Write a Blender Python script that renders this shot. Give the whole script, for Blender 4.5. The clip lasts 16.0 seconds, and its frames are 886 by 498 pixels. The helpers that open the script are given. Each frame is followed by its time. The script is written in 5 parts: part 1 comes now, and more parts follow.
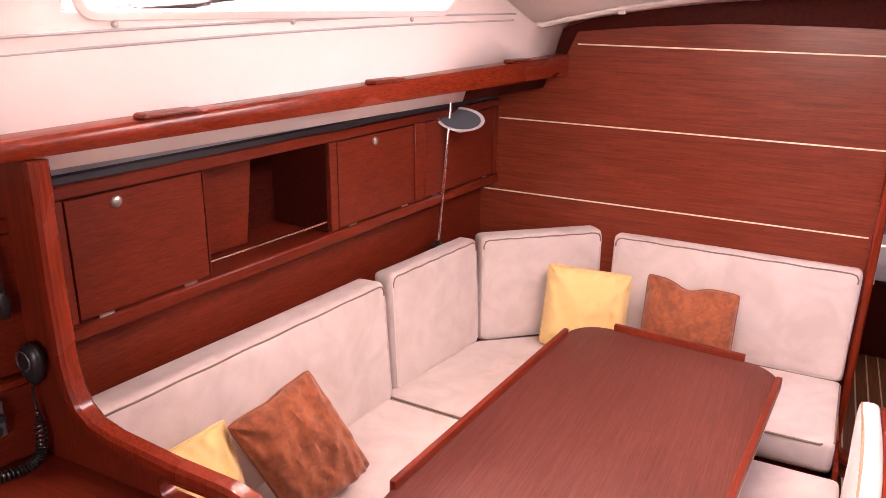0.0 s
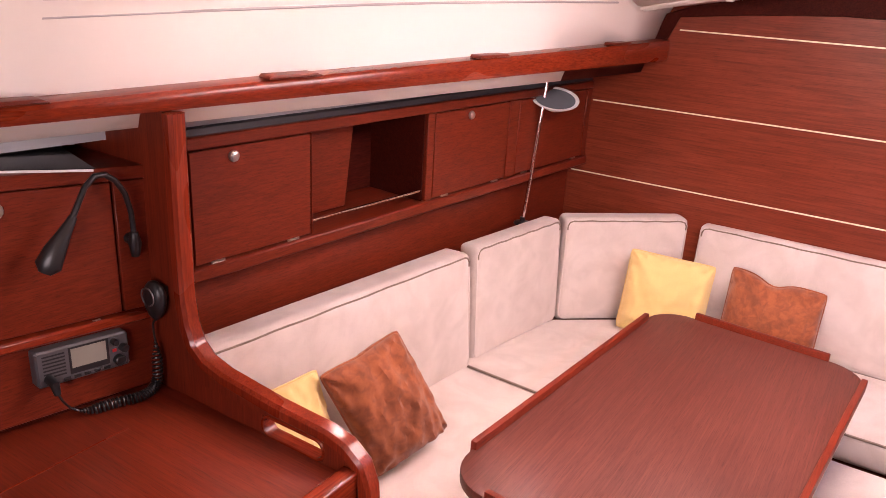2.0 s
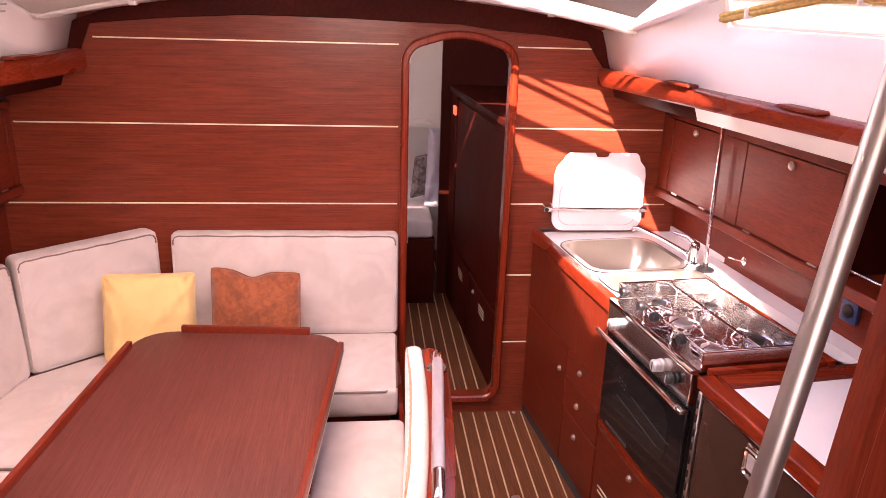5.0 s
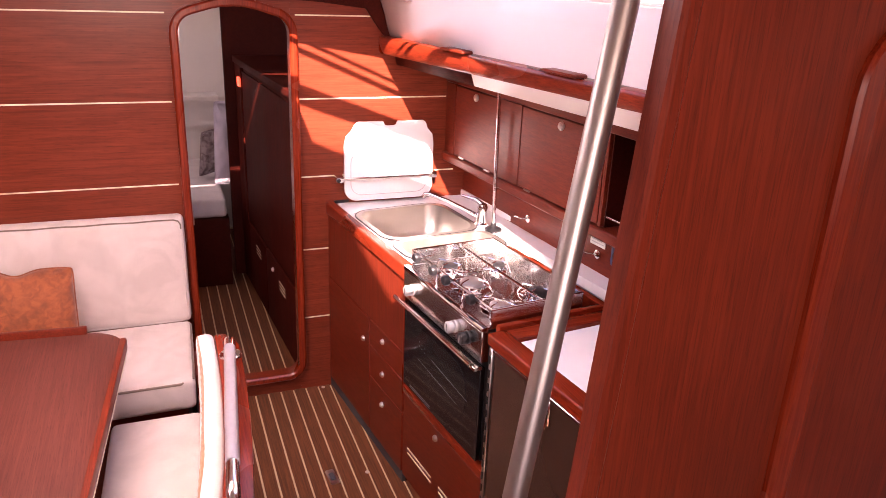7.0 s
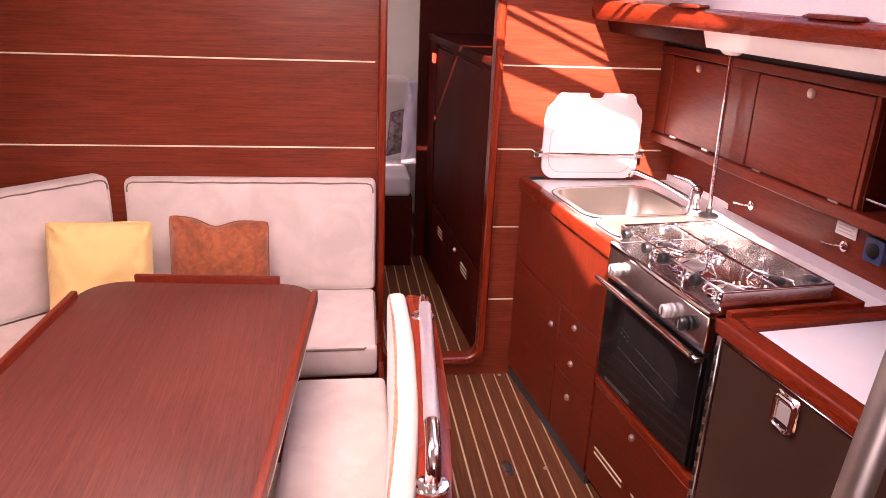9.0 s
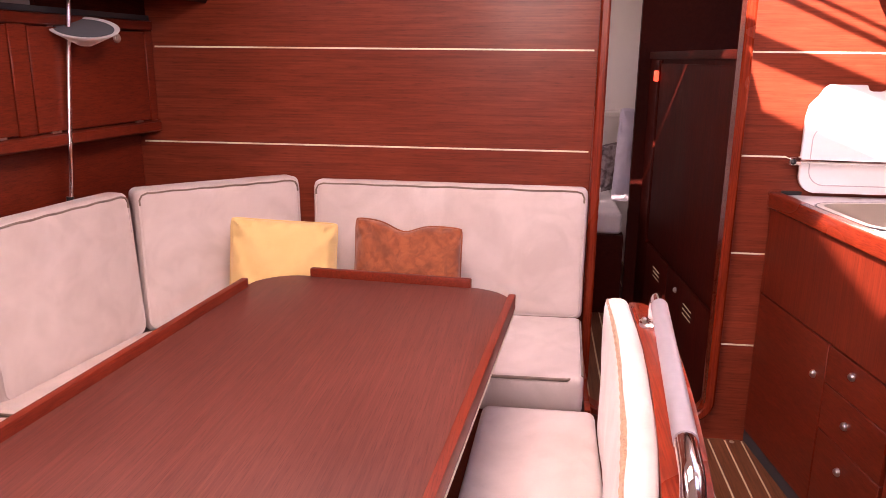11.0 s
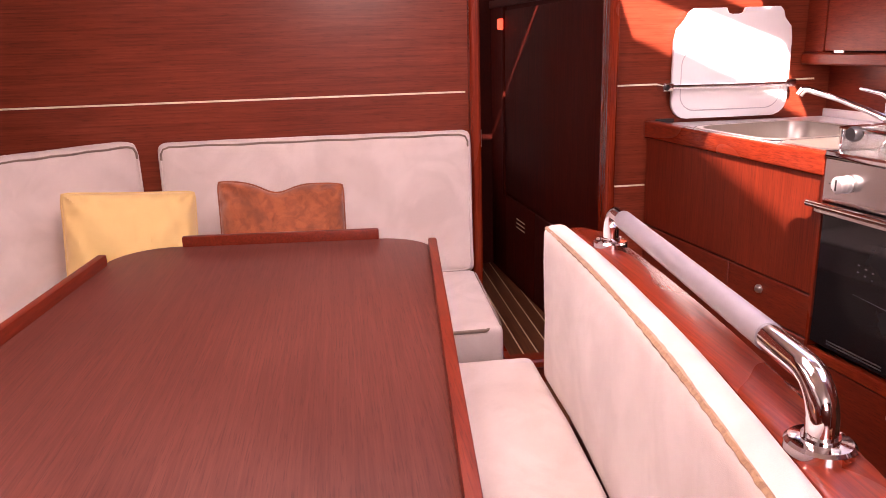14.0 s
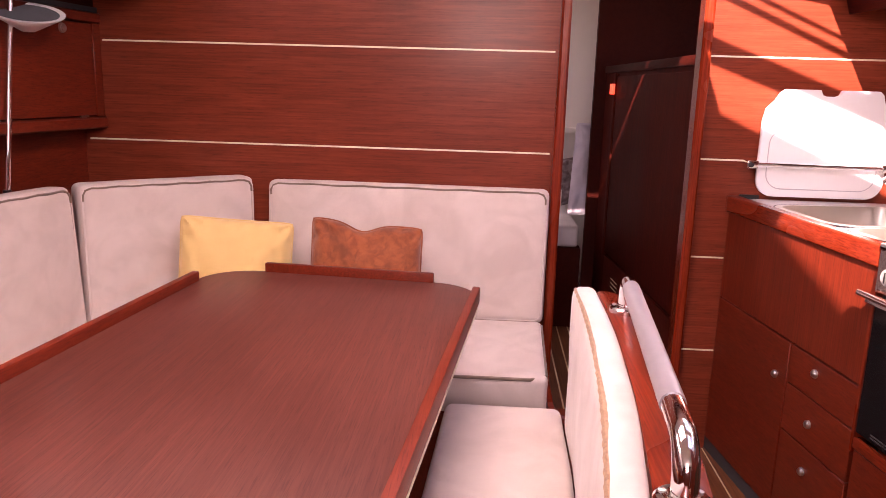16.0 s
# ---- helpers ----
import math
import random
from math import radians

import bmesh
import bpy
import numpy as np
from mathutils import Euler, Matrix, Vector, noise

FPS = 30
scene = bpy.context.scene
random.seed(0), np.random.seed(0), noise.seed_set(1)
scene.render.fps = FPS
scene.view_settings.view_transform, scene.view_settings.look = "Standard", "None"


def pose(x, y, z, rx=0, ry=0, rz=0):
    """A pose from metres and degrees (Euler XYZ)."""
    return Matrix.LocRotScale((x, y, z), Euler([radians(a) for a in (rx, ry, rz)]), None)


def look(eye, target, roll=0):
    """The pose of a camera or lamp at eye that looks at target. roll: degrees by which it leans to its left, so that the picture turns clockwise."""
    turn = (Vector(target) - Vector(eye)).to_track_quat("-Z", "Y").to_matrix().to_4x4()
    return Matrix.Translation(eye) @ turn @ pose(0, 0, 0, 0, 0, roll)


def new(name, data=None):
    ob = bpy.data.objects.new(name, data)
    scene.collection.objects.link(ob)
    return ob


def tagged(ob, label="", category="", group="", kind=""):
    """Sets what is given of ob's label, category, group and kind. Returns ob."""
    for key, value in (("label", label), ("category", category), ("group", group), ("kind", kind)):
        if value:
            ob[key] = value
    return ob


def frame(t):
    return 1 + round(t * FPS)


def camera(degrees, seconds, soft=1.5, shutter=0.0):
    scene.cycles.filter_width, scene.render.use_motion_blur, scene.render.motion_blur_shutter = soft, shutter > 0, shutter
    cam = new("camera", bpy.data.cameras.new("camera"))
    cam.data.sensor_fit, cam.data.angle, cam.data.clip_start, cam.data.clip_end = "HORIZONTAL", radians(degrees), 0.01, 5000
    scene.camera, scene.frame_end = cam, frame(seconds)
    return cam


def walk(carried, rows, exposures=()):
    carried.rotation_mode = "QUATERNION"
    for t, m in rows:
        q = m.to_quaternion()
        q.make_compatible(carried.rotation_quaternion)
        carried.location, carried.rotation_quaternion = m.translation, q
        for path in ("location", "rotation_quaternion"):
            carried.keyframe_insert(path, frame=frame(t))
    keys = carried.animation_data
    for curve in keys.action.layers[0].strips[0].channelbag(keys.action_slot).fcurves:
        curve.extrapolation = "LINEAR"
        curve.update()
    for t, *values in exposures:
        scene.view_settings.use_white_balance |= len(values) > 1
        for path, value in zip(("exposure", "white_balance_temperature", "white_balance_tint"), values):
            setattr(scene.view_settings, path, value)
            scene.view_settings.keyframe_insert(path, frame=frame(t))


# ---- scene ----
cam = camera(61.3, 16.0, 0.6)
PATH = [
    (0, (-0.214, -3.117, 1.85), (-1.068, -1.422, 1.218), 0.9),
    (0.5, (-0.241, -3.166, 1.834), (-1.182, -1.549, 1.126), 2.0),
    (1, (-0.246, -3.208, 1.841), (-1.252, -1.65, 1.093), 2.6),
    (1.5, (-0.248, -3.217, 1.849), (-1.263, -1.65, 1.133), 3.1),
    (2, (-0.246, -3.211, 1.849), (-1.241, -1.62, 1.157), 3.5),
    (2.5, (-0.249, -3.197, 1.847), (-1.222, -1.589, 1.164), 3.5),
    (3, (-0.238, -3.173, 1.864), (-1.066, -1.478, 1.201), 2.4),
    (3.5, (-0.218, -3.153, 1.87), (-0.769, -1.337, 1.239), 2.0),
    (4, (-0.203, -3.139, 1.876), (-0.519, -1.264, 1.256), 2.1),
    (4.5, (-0.165, -3.11, 1.871), (-0.218, -1.209, 1.25), 1.9),
    (5, (-0.127, -3.101, 1.867), (0.077, -1.216, 1.23), 1.8),
    (5.2, (-0.106, -3.104, 1.864), (0.201, -1.236, 1.218), 1.8),
    (7.3, (-0.056, -3.078, 1.872), (0.636, -1.338, 1.174), 2.5),
    (7.5, (-0.062, -3.07, 1.867), (0.621, -1.323, 1.173), 2.9),
    (8, (-0.098, -3.035, 1.843), (0.529, -1.267, 1.147), 2.4),
    (8.5, (-0.122, -2.985, 1.788), (0.414, -1.192, 1.081), 2.9),
    (9, (-0.144, -2.906, 1.668), (0.136, -1.048, 0.984), 2.4),
    (9.5, (-0.16, -2.873, 1.604), (-0.189, -0.977, 0.968), 1.2),
    (9.7, (-0.149, -2.844, 1.597), (-0.233, -0.946, 0.973), 1.8),
    (11.8, (-0.192, -2.441, 1.186), (-0.47, -0.512, 0.733), -0.2),
    (12, (-0.207, -2.428, 1.179), (-0.472, -0.504, 0.702), 0.0),
    (12.5, (-0.321, -2.379, 1.177), (-0.341, -0.452, 0.644), 0.2),
    (13, (-0.384, -2.346, 1.18), (0.034, -0.472, 0.622), 0.9),
    (13.5, (-0.416, -2.339, 1.187), (0.041, -0.466, 0.657), 0.5),
    (14, (-0.393, -2.37, 1.18), (-0.141, -0.46, 0.645), -1.7),
    (14.5, (-0.322, -2.411, 1.178), (-0.236, -0.486, 0.643), -3.3),
    (15, (-0.25, -2.471, 1.193), (-0.213, -0.532, 0.705), -0.2),
    (15.5, (-0.215, -2.516, 1.208), (-0.24, -0.564, 0.774), 1.3),
    (16, (-0.193, -2.528, 1.226), (-0.308, -0.576, 0.808), 1.7),
]
EXPOSURES = [(0.0, 2.85, 7600, 42), (3.0, 2.9, 7600, 42), (5.0, 2.8, 7700, 47), (9.5, 2.75, 7700, 50), (12.0, 2.57, 7600, 49), (16.0, 2.5, 7600, 49)]
walk(cam, [(t, look(eye, target, roll)) for t, eye, target, roll in PATH], EXPOSURES)

# ---- light ----
CX = -0.186          # centre line of the hull
SUN_DIR = Vector((0.20, 0.72, -0.60)).normalized()


def sun_and_sky():
    world = bpy.data.worlds.new("sky")
    scene.world = world
    world.use_nodes = True
    nt = world.node_tree
    sky = nt.nodes.new("ShaderNodeTexSky")
    sky.sky_type, sky.sun_disc = "NISHITA", False
    sky.sun_elevation = math.asin(-SUN_DIR.z)
    sky.sun_rotation = math.atan2(-SUN_DIR.x, -SUN_DIR.y)
    nt.links.new(sky.outputs[0], nt.nodes["Background"].inputs[0])
    nt.nodes["Background"].inputs[1].default_value = 0.15
    data = bpy.data.lights.new("sun", "SUN")
    data.energy, data.angle, data.color = 5.0, radians(0.6), (1.0, 0.93, 0.84)
    ob = new("sun", data)
    ob.matrix_world = Matrix.Translation((0, 0, 5)) @ SUN_DIR.to_track_quat("-Z", "Y").to_matrix().to_4x4()


def area(name, eye, target, sx, sy, watts, colour=(1.0, 0.97, 0.95)):
    data = bpy.data.lights.new(name, "AREA")
    data.shape, data.size, data.size_y, data.energy, data.color = "RECTANGLE", sx, sy, watts, colour
    ob = new(name, data)
    ob.matrix_world = look(eye, target)
    return ob


sun_and_sky()
area("hatch_daylight", (CX - 0.22, -1.38, 1.955), (CX - 0.22, -1.38, 0), 0.7, 0.75, 5.0)
area("companionway_daylight", (CX, -4.22, 1.72), (CX, -1.5, 1.1), 0.75, 0.5, 2.8)
area("port_window_daylight", (-1.5, -1.5, 1.95), (-0.2, -1.4, 0.8), 1.2, 0.1, 8.0)
area("starboard_window_daylight", (1.13, -1.5, 1.95), (-0.2, -1.4, 0.8), 1.2, 0.1, 1.4)
# added fill for the forward cabin, whose ceiling has no opening
area("cabin_fill_light", (-0.45, 1.7, 1.88), (-0.45, 1.7, 0), 0.5, 0.5, 0.5)


# ---- materials ----
def base_material(name, colour, rough=0.5, metal=0.0):
    m = bpy.data.materials.new(name)
    m.use_nodes = True
    b = m.node_tree.nodes["Principled BSDF"]
    b.inputs["Base Color"].default_value = (*colour, 1)
    b.inputs["Roughness"].default_value = rough
    b.inputs["Metallic"].default_value = metal
    return m, m.node_tree, b


def ramp(nt, src, stops):
    r = nt.nodes.new("ShaderNodeValToRGB")
    e = r.color_ramp.elements
    while len(e) < len(stops):
        e.new(0.5)
    for k, (p, c) in zip(e, stops):
        k.position, k.color = p, (*c, 1)
    nt.links.new(src, r.inputs[0])
    return r.outputs[0]


def tex(nt, kind, scale, stretch=(1, 1, 1), detail=4, distortion=0.0, shift=True):
    co = nt.nodes.new("ShaderNodeTexCoord")
    mp = nt.nodes.new("ShaderNodeMapping")
    mp.inputs["Scale"].default_value = stretch
    nt.links.new(co.outputs["Object"], mp.inputs[0])
    if shift:
        info = nt.nodes.new("ShaderNodeObjectInfo")
        mul = nt.nodes.new("ShaderNodeMath")
        mul.operation = "MULTIPLY"
        mul.inputs[1].default_value = 37.0
        nt.links.new(info.outputs["Random"], mul.inputs[0])
        nt.links.new(mul.outputs[0], mp.inputs["Location"])
    n = nt.nodes.new("ShaderNodeTex" + kind)
    n.inputs["Scale"].default_value = scale
    if kind == "Noise":
        n.inputs["Detail"].default_value = detail
        n.inputs["Distortion"].default_value = distortion
    nt.links.new(mp.outputs[0], n.inputs["Vector"])
    return n.outputs[0]


def mixed(nt, a, b, fac, mode="MIX"):
    m = nt.nodes.new("ShaderNodeMixRGB")
    m.blend_type = mode
    for s, v in (("Fac", fac), ("Color1", a), ("Color2", b)):
        if isinstance(v, bpy.types.NodeSocket):
            nt.links.new(v, m.inputs[s])
        else:
            m.inputs[s].default_value = v if isinstance(v, float) else (*v, 1)
    return m.outputs[0]


def bump(nt, b, h, strength, distance=0.002):
    n = nt.nodes.new("ShaderNodeBump")
    n.inputs["Strength"].default_value, n.inputs["Distance"].default_value = strength, distance
    nt.links.new(h, n.inputs["Height"])
    nt.links.new(n.outputs[0], b.inputs["Normal"])


def mahogany(name, axis, dark=(0.130, 0.0152, 0.0060), light=(0.188, 0.0258, 0.0096), rough=0.40, coat=0.05, ribbon=0.13, gloss=0.24):
    """Sapele veneer: fine fibres and open pores along one axis, with soft ribbon figure."""
    m, nt, b = base_material(name, light, rough)
    def along(k):
        st = [1.0, 1.0, 1.0]
        st[axis] = k
        return st
    fine = tex(nt, "Noise", 260, along(0.020), 5, 0.15)
    pores = tex(nt, "Noise", 520, along(0.045), 2)
    figure = tex(nt, "Noise", 60, along(0.10), 3, 0.5)
    cloud = tex(nt, "Noise", 3.0, along(0.5), 2)
    c1 = ramp(nt, fine, [(0.30, dark), (0.68, light)])
    c2 = ramp(nt, figure, [(0.32, (1 - ribbon, 0.98 - ribbon, 0.97 - ribbon)), (0.66, (1.10, 1.10, 1.09))])
    c3 = ramp(nt, cloud, [(0.3, (0.88, 0.86, 0.86)), (0.7, (1.08, 1.06, 1.05))])
    c4 = ramp(nt, pores, [(0.33, (0.74, 0.71, 0.70)), (0.44, (1.0, 1.0, 1.0))])
    col = mixed(nt, mixed(nt, mixed(nt, c1, c2, 1.0, "MULTIPLY"), c3, 1.0, "MULTIPLY"), c4, 1.0, "MULTIPLY")
    nt.links.new(col, b.inputs["Base Color"])
    nt.links.new(ramp(nt, cloud, [(0.2, (rough - 0.05,) * 3), (0.8, (rough + 0.07,) * 3)]), b.inputs["Roughness"])
    b.inputs["Coat Weight"].default_value = coat
    b.inputs["Coat Roughness"].default_value = 0.16
    b.inputs["Specular IOR Level"].default_value = gloss
    bump(nt, b, fine, 0.06, 0.001)
    return m


def cloth(name, colour, second, scale=9, rough=0.95, weave=900, depth=0.25, nap=0.0):
    """Woven or napped cloth; nap adds broad brushed marks."""
    m, nt, b = base_material(name, colour, rough)
    patch = tex(nt, "Noise", scale, (1, 1, 1), 5, 0.8)
    grain = tex(nt, "Noise", weave, (1, 1, 1), 2)
    c = ramp(nt, patch, [(0.35, second), (0.62, colour)])
    c = mixed(nt, c, ramp(nt, grain, [(0.3, (0.86, 0.86, 0.86)), (0.7, (1.06, 1.06, 1.06))]), 1.0, "MULTIPLY")
    if nap:
        brushed = tex(nt, "Noise", 5.5, (1, 1, 1), 3, 2.2)
        c = mixed(nt, c, ramp(nt, brushed, [(0.40, (1 - nap, 1 - nap * 1.1, 1 - nap * 1.2)), (0.50, (1, 1, 1)), (0.60, (1.03, 1.03, 1.03))]), 1.0, "MULTIPLY")
    nt.links.new(c, b.inputs["Base Color"])
    b.inputs["Sheen Weight"].default_value = 0.25
    b.inputs["Sheen Roughness"].default_value = 0.5
    bump(nt, b, grain, depth, 0.001)
    return m


def plain(name, colour, rough=0.5, metal=0.0, vary=0.05, scale=14):
    m, nt, b = base_material(name, colour, rough, metal)
    n = tex(nt, "Noise", scale, (1, 1, 1), 5)
    nt.links.new(ramp(nt, n, [(0.3, tuple(c * (1 - vary) for c in colour)), (0.7, tuple(min(1, c * (1 + vary)) for c in colour))]), b.inputs["Base Color"])
    nt.links.new(ramp(nt, n, [(0.3, (max(0.02, rough - 0.012),) * 3), (0.7, (rough + 0.018,) * 3)]), b.inputs["Roughness"])
    return m


WOOD_X = mahogany("mahogany_along_x", 0)
BULKHEAD = mahogany("bulkhead_sapele_veneer", 0, (0.160, 0.0255, 0.0110), (0.232, 0.0420, 0.0185), 0.34, 0.10)
WOOD_Y = mahogany("mahogany_along_y", 1)
WOOD_Z = mahogany("mahogany_along_z", 2)
TRIM_X = mahogany("solid_mahogany_along_x", 0, (0.155, 0.0165, 0.0060), (0.262, 0.0325, 0.0108), 0.26, 0.28)
TRIM_Y = mahogany("solid_mahogany_along_y", 1, (0.155, 0.0165, 0.0060), (0.262, 0.0325, 0.0108), 0.26, 0.28)
TRIM_Z = mahogany("solid_mahogany_along_z", 2, (0.155, 0.0165, 0.0060), (0.262, 0.0325, 0.0108), 0.26, 0.28)
TABLE = mahogany("table_mahogany", 1, (0.088, 0.0225, 0.0158), (0.124, 0.0350, 0.0252), 0.40, 0.10, 0.08)
# dark wood; in the niche and passage its colour also stands in for shade
DARK = mahogany("dark_and_shaded_mahogany", 1, (0.040, 0.0050, 0.0030), (0.068, 0.0095, 0.0050), 0.55, 0.0, gloss=0.08)
# mahogany darkened and dulled to carry the shade of the forward passage
SHADE_Z = mahogany("shaded_mahogany_upright", 2, (0.050, 0.0056, 0.0030), (0.082, 0.0098, 0.0048), 0.60, 0.0, gloss=0.06)
INLAY = plain("maple_inlay", (0.80, 0.72, 0.52), 0.4)
GELCOAT = plain("white_gelcoat", (0.90, 0.86, 0.82), 0.30, 0, 0.02, 3)
HEADLINER = plain("off_white_headliner", (0.84, 0.80, 0.76), 0.7, 0, 0.03, 5)
GREYVINYL = plain("pale_grey_hull_lining", (0.52, 0.505, 0.525), 0.6, 0, 0.04, 4)
CHARCOAL = plain("charcoal_liner", (0.05, 0.05, 0.055), 0.7)
SUEDE = cloth("cream_suede", (0.665, 0.565, 0.508), (0.600, 0.500, 0.445), 6, nap=0.045)
PIPING = cloth("taupe_piping", (0.23, 0.165, 0.12), (0.18, 0.125, 0.09), 30)
SEAM = cloth("tan_braid", (0.42, 0.24, 0.12), (0.26, 0.14, 0.07), 160)
YELLOW = cloth("yellow_cotton", (0.80, 0.56, 0.22), (0.75, 0.51, 0.19), 6, 0.9, 700, 0.35)
RUST = cloth("rust_velvet", (0.37, 0.095, 0.030), (0.245, 0.057, 0.018), 36, 0.85, 500, 0.2, 0.18)
LINEN = cloth("white_linen", (0.75, 0.72, 0.72), (0.66, 0.63, 0.64), 8)
LAVENDER = cloth("pale_lavender_linen", (0.70, 0.66, 0.74), (0.60, 0.56, 0.66), 8)
CHROME = plain("chrome", (0.86, 0.86, 0.87), 0.07, 1.0, 0.02)
STEEL = plain("brushed_steel", (0.66, 0.64, 0.62), 0.30, 1.0, 0.02, 6)
SATIN = plain("satin_pole_steel", (0.36, 0.335, 0.32), 0.40, 1.0, 0.04, 12)
BASIN = plain("satin_basin_steel", (0.58, 0.55, 0.50), 0.30, 0.90, 0.03, 9)
POLISHED = plain("polished_sheet_steel", (0.62, 0.60, 0.58), 0.20, 1.0, 0.03, 9)
GREYGRIP = plain("grey_satin_grip", (0.42, 0.40, 0.42), 0.38, 0.5, 0.04, 40)
BLACK = plain("black_plastic", (0.012, 0.012, 0.013), 0.35)
BLACKGLASS = plain("black_oven_glass", (0.010, 0.010, 0.011), 0.06)
WORKTOP = plain("white_worktop", (0.82, 0.80, 0.80), 0.25, 0, 0.02, 8)
LIDWHITE = plain("white_polyethylene", (0.85, 0.84, 0.83), 0.35, 0, 0.02)
BROWNSTEEL = plain("bronzed_fridge_front", (0.055, 0.028, 0.019), 0.25, 0.1, 0.03, 6)
RADIO = plain("graphite_plastic", (0.10, 0.10, 0.105), 0.35, 0.3)
SILVER = plain("silver_plastic", (0.55, 0.55, 0.55), 0.4, 0.4)
PAPER = plain("paper", (0.8, 0.8, 0.78), 0.8)
LCD = plain("grey_lcd", (0.25, 0.24, 0.20), 0.3)
BLUE = plain("blue_plastic", (0.03, 0.06, 0.16), 0.4)
STRAW = plain("woven_straw", (0.62, 0.42, 0.14), 0.7, 0, 0.25, 60)
TEAK = mahogany("teak_strip", 1, (0.120, 0.040, 0.0165), (0.205, 0.074, 0.030), 0.42, 0.12)
HOLLY = plain("holly_strip", (0.66, 0.52, 0.33), 0.45, 0, 0.08, 30)
ALU = plain("pale_aluminium_profile", (0.75, 0.74, 0.73), 0.4, 0.2)


def glass_material():
    m, nt, b = base_material("clear_glass", (1, 1, 1), 0.02)
    b.inputs["Transmission Weight"].default_value = 1.0
    b.inputs["IOR"].default_value = 1.45
    return m


GLASS = glass_material()


# ---- builders ----
def thing(name, at, label, category, group="", kind=""):
    ob = new(name)
    ob.empty_display_size = 0.05
    ob.location = at
    return tagged(ob, label, category, group, kind)


def world_at(ob):
    p = Vector(ob.location)
    while ob.parent:
        ob = ob.parent
        p += Vector(ob.location)
    return p


def finish(name, bm, material, smooth=True):
    bmesh.ops.recalc_face_normals(bm, faces=bm.faces)
    me = bpy.data.meshes.new(name)
    bm.to_mesh(me)
    bm.free()
    me.materials.append(material)
    if smooth:
        me.shade_smooth()
        me.set_sharp_from_angle(angle=radians(38))
    return me


def part(name, bm, material, parent=None, label="", kind="", category=""):
    """Links a bmesh in world coordinates as one mesh object, under a thing or a part if given."""
    at = world_at(parent) if parent else Vector((0, 0, 0))
    bmesh.ops.translate(bm, vec=-at, verts=bm.verts)
    ob = new(name, finish(name, bm, material))
    ob.parent = parent
    return tagged(ob, label, category, "", kind)


def prism(bm, poly, O, U, V, N, d0, d1, bevel=0.0, seg=2):
    """A polygon in the plane O + u U + v V, thickened along N from d0 to d1."""
    O, U, V, N = Vector(O), Vector(U), Vector(V), Vector(N)
    lo = [bm.verts.new(O + U * u + V * v + N * d0) for u, v in poly]
    hi = [bm.verts.new(O + U * u + V * v + N * d1) for u, v in poly]
    n = len(poly)
    faces = [bm.faces.new(lo[::-1]), bm.faces.new(hi)]
    for i in range(n):
        faces.append(bm.faces.new((lo[i], lo[(i + 1) % n], hi[(i + 1) % n], hi[i])))
    if bevel:
        edges = list({e for f in faces for e in f.edges})
        bmesh.ops.recalc_face_normals(bm, faces=faces)
        sharp = [e for e in edges if e.calc_face_angle(0) > 0.5]
        bmesh.ops.bevel(bm, geom=sharp, offset=bevel, segments=seg, affect="EDGES", profile=0.6)
    return bm


def rect(u0, v0, u1, v1):
    return [(u0, v0), (u1, v0), (u1, v1), (u0, v1)]


def rounded(u0, v0, u1, v1, r, n=6):
    pts = []
    for cu, cv, a in ((u1 - r, v0 + r, -90), (u1 - r, v1 - r, 0), (u0 + r, v1 - r, 90), (u0 + r, v0 + r, 180)):
        pts += [(cu + r * math.cos(radians(a + 90 * i / n)), cv + r * math.sin(radians(a + 90 * i / n))) for i in range(n + 1)]
    return pts


def box(bm, lo, hi, bevel=0.0, seg=2):
    return prism(bm, rect(lo[0], lo[1], hi[0], hi[1]), (0, 0, 0), (1, 0, 0), (0, 1, 0), (0, 0, 1), lo[2], hi[2], bevel, seg)


def tube(bm, pts, r, sides=12, closed=False, caps=True, squash=1.0):
    """A round bar along a line of points; r is one radius or one per point."""
    pts = [Vector(p) for p in pts]
    n = len(pts)
    rad = r if isinstance(r, (list, tuple)) else [r] * n
    rings = []
    up = None
    for i, p in enumerate(pts):
        a = pts[(i - 1) % n] if closed or i else p
        b = pts[(i + 1) % n] if closed or i < n - 1 else p
        d = (b - a).normalized()
        if up is None:
            up = d.orthogonal().normalized()
        up = (up - d * up.dot(d)).normalized()
        side = d.cross(up)
        rings.append([bm.verts.new(p + (up * math.cos(k * math.tau / sides) + side * squash * math.sin(k * math.tau / sides)) * rad[i]) for k in range(sides)])
    for i in range(n if closed else n - 1):
        q, w = rings[i], rings[(i + 1) % n]
        for k in range(sides):
            bm.faces.new((q[k], q[(k + 1) % sides], w[(k + 1) % sides], w[k]))
    if caps and not closed:
        bm.faces.new(rings[0][::-1])
        bm.faces.new(rings[-1])
    return bm


def lathe(bm, profile, at, axis=(0, 0, 1), sides=20):
    """Turns (radius, height) pairs round an axis through a point."""
    q = Vector(axis).to_track_quat("Z", "Y").to_matrix()
    at = Vector(at)
    rings = []
    for r, h in profile:
        rings.append([bm.verts.new(at + q @ Vector((max(r, 1e-4) * math.cos(k * math.tau / sides), max(r, 1e-4) * math.sin(k * math.tau / sides), h))) for k in range(sides)])
    for a, b in zip(rings, rings[1:]):
        for k in range(sides):
            bm.faces.new((a[k], a[(k + 1) % sides], b[(k + 1) % sides], b[k]))
    bm.faces.new(rings[0][::-1])
    bm.faces.new(rings[-1])
    return bm


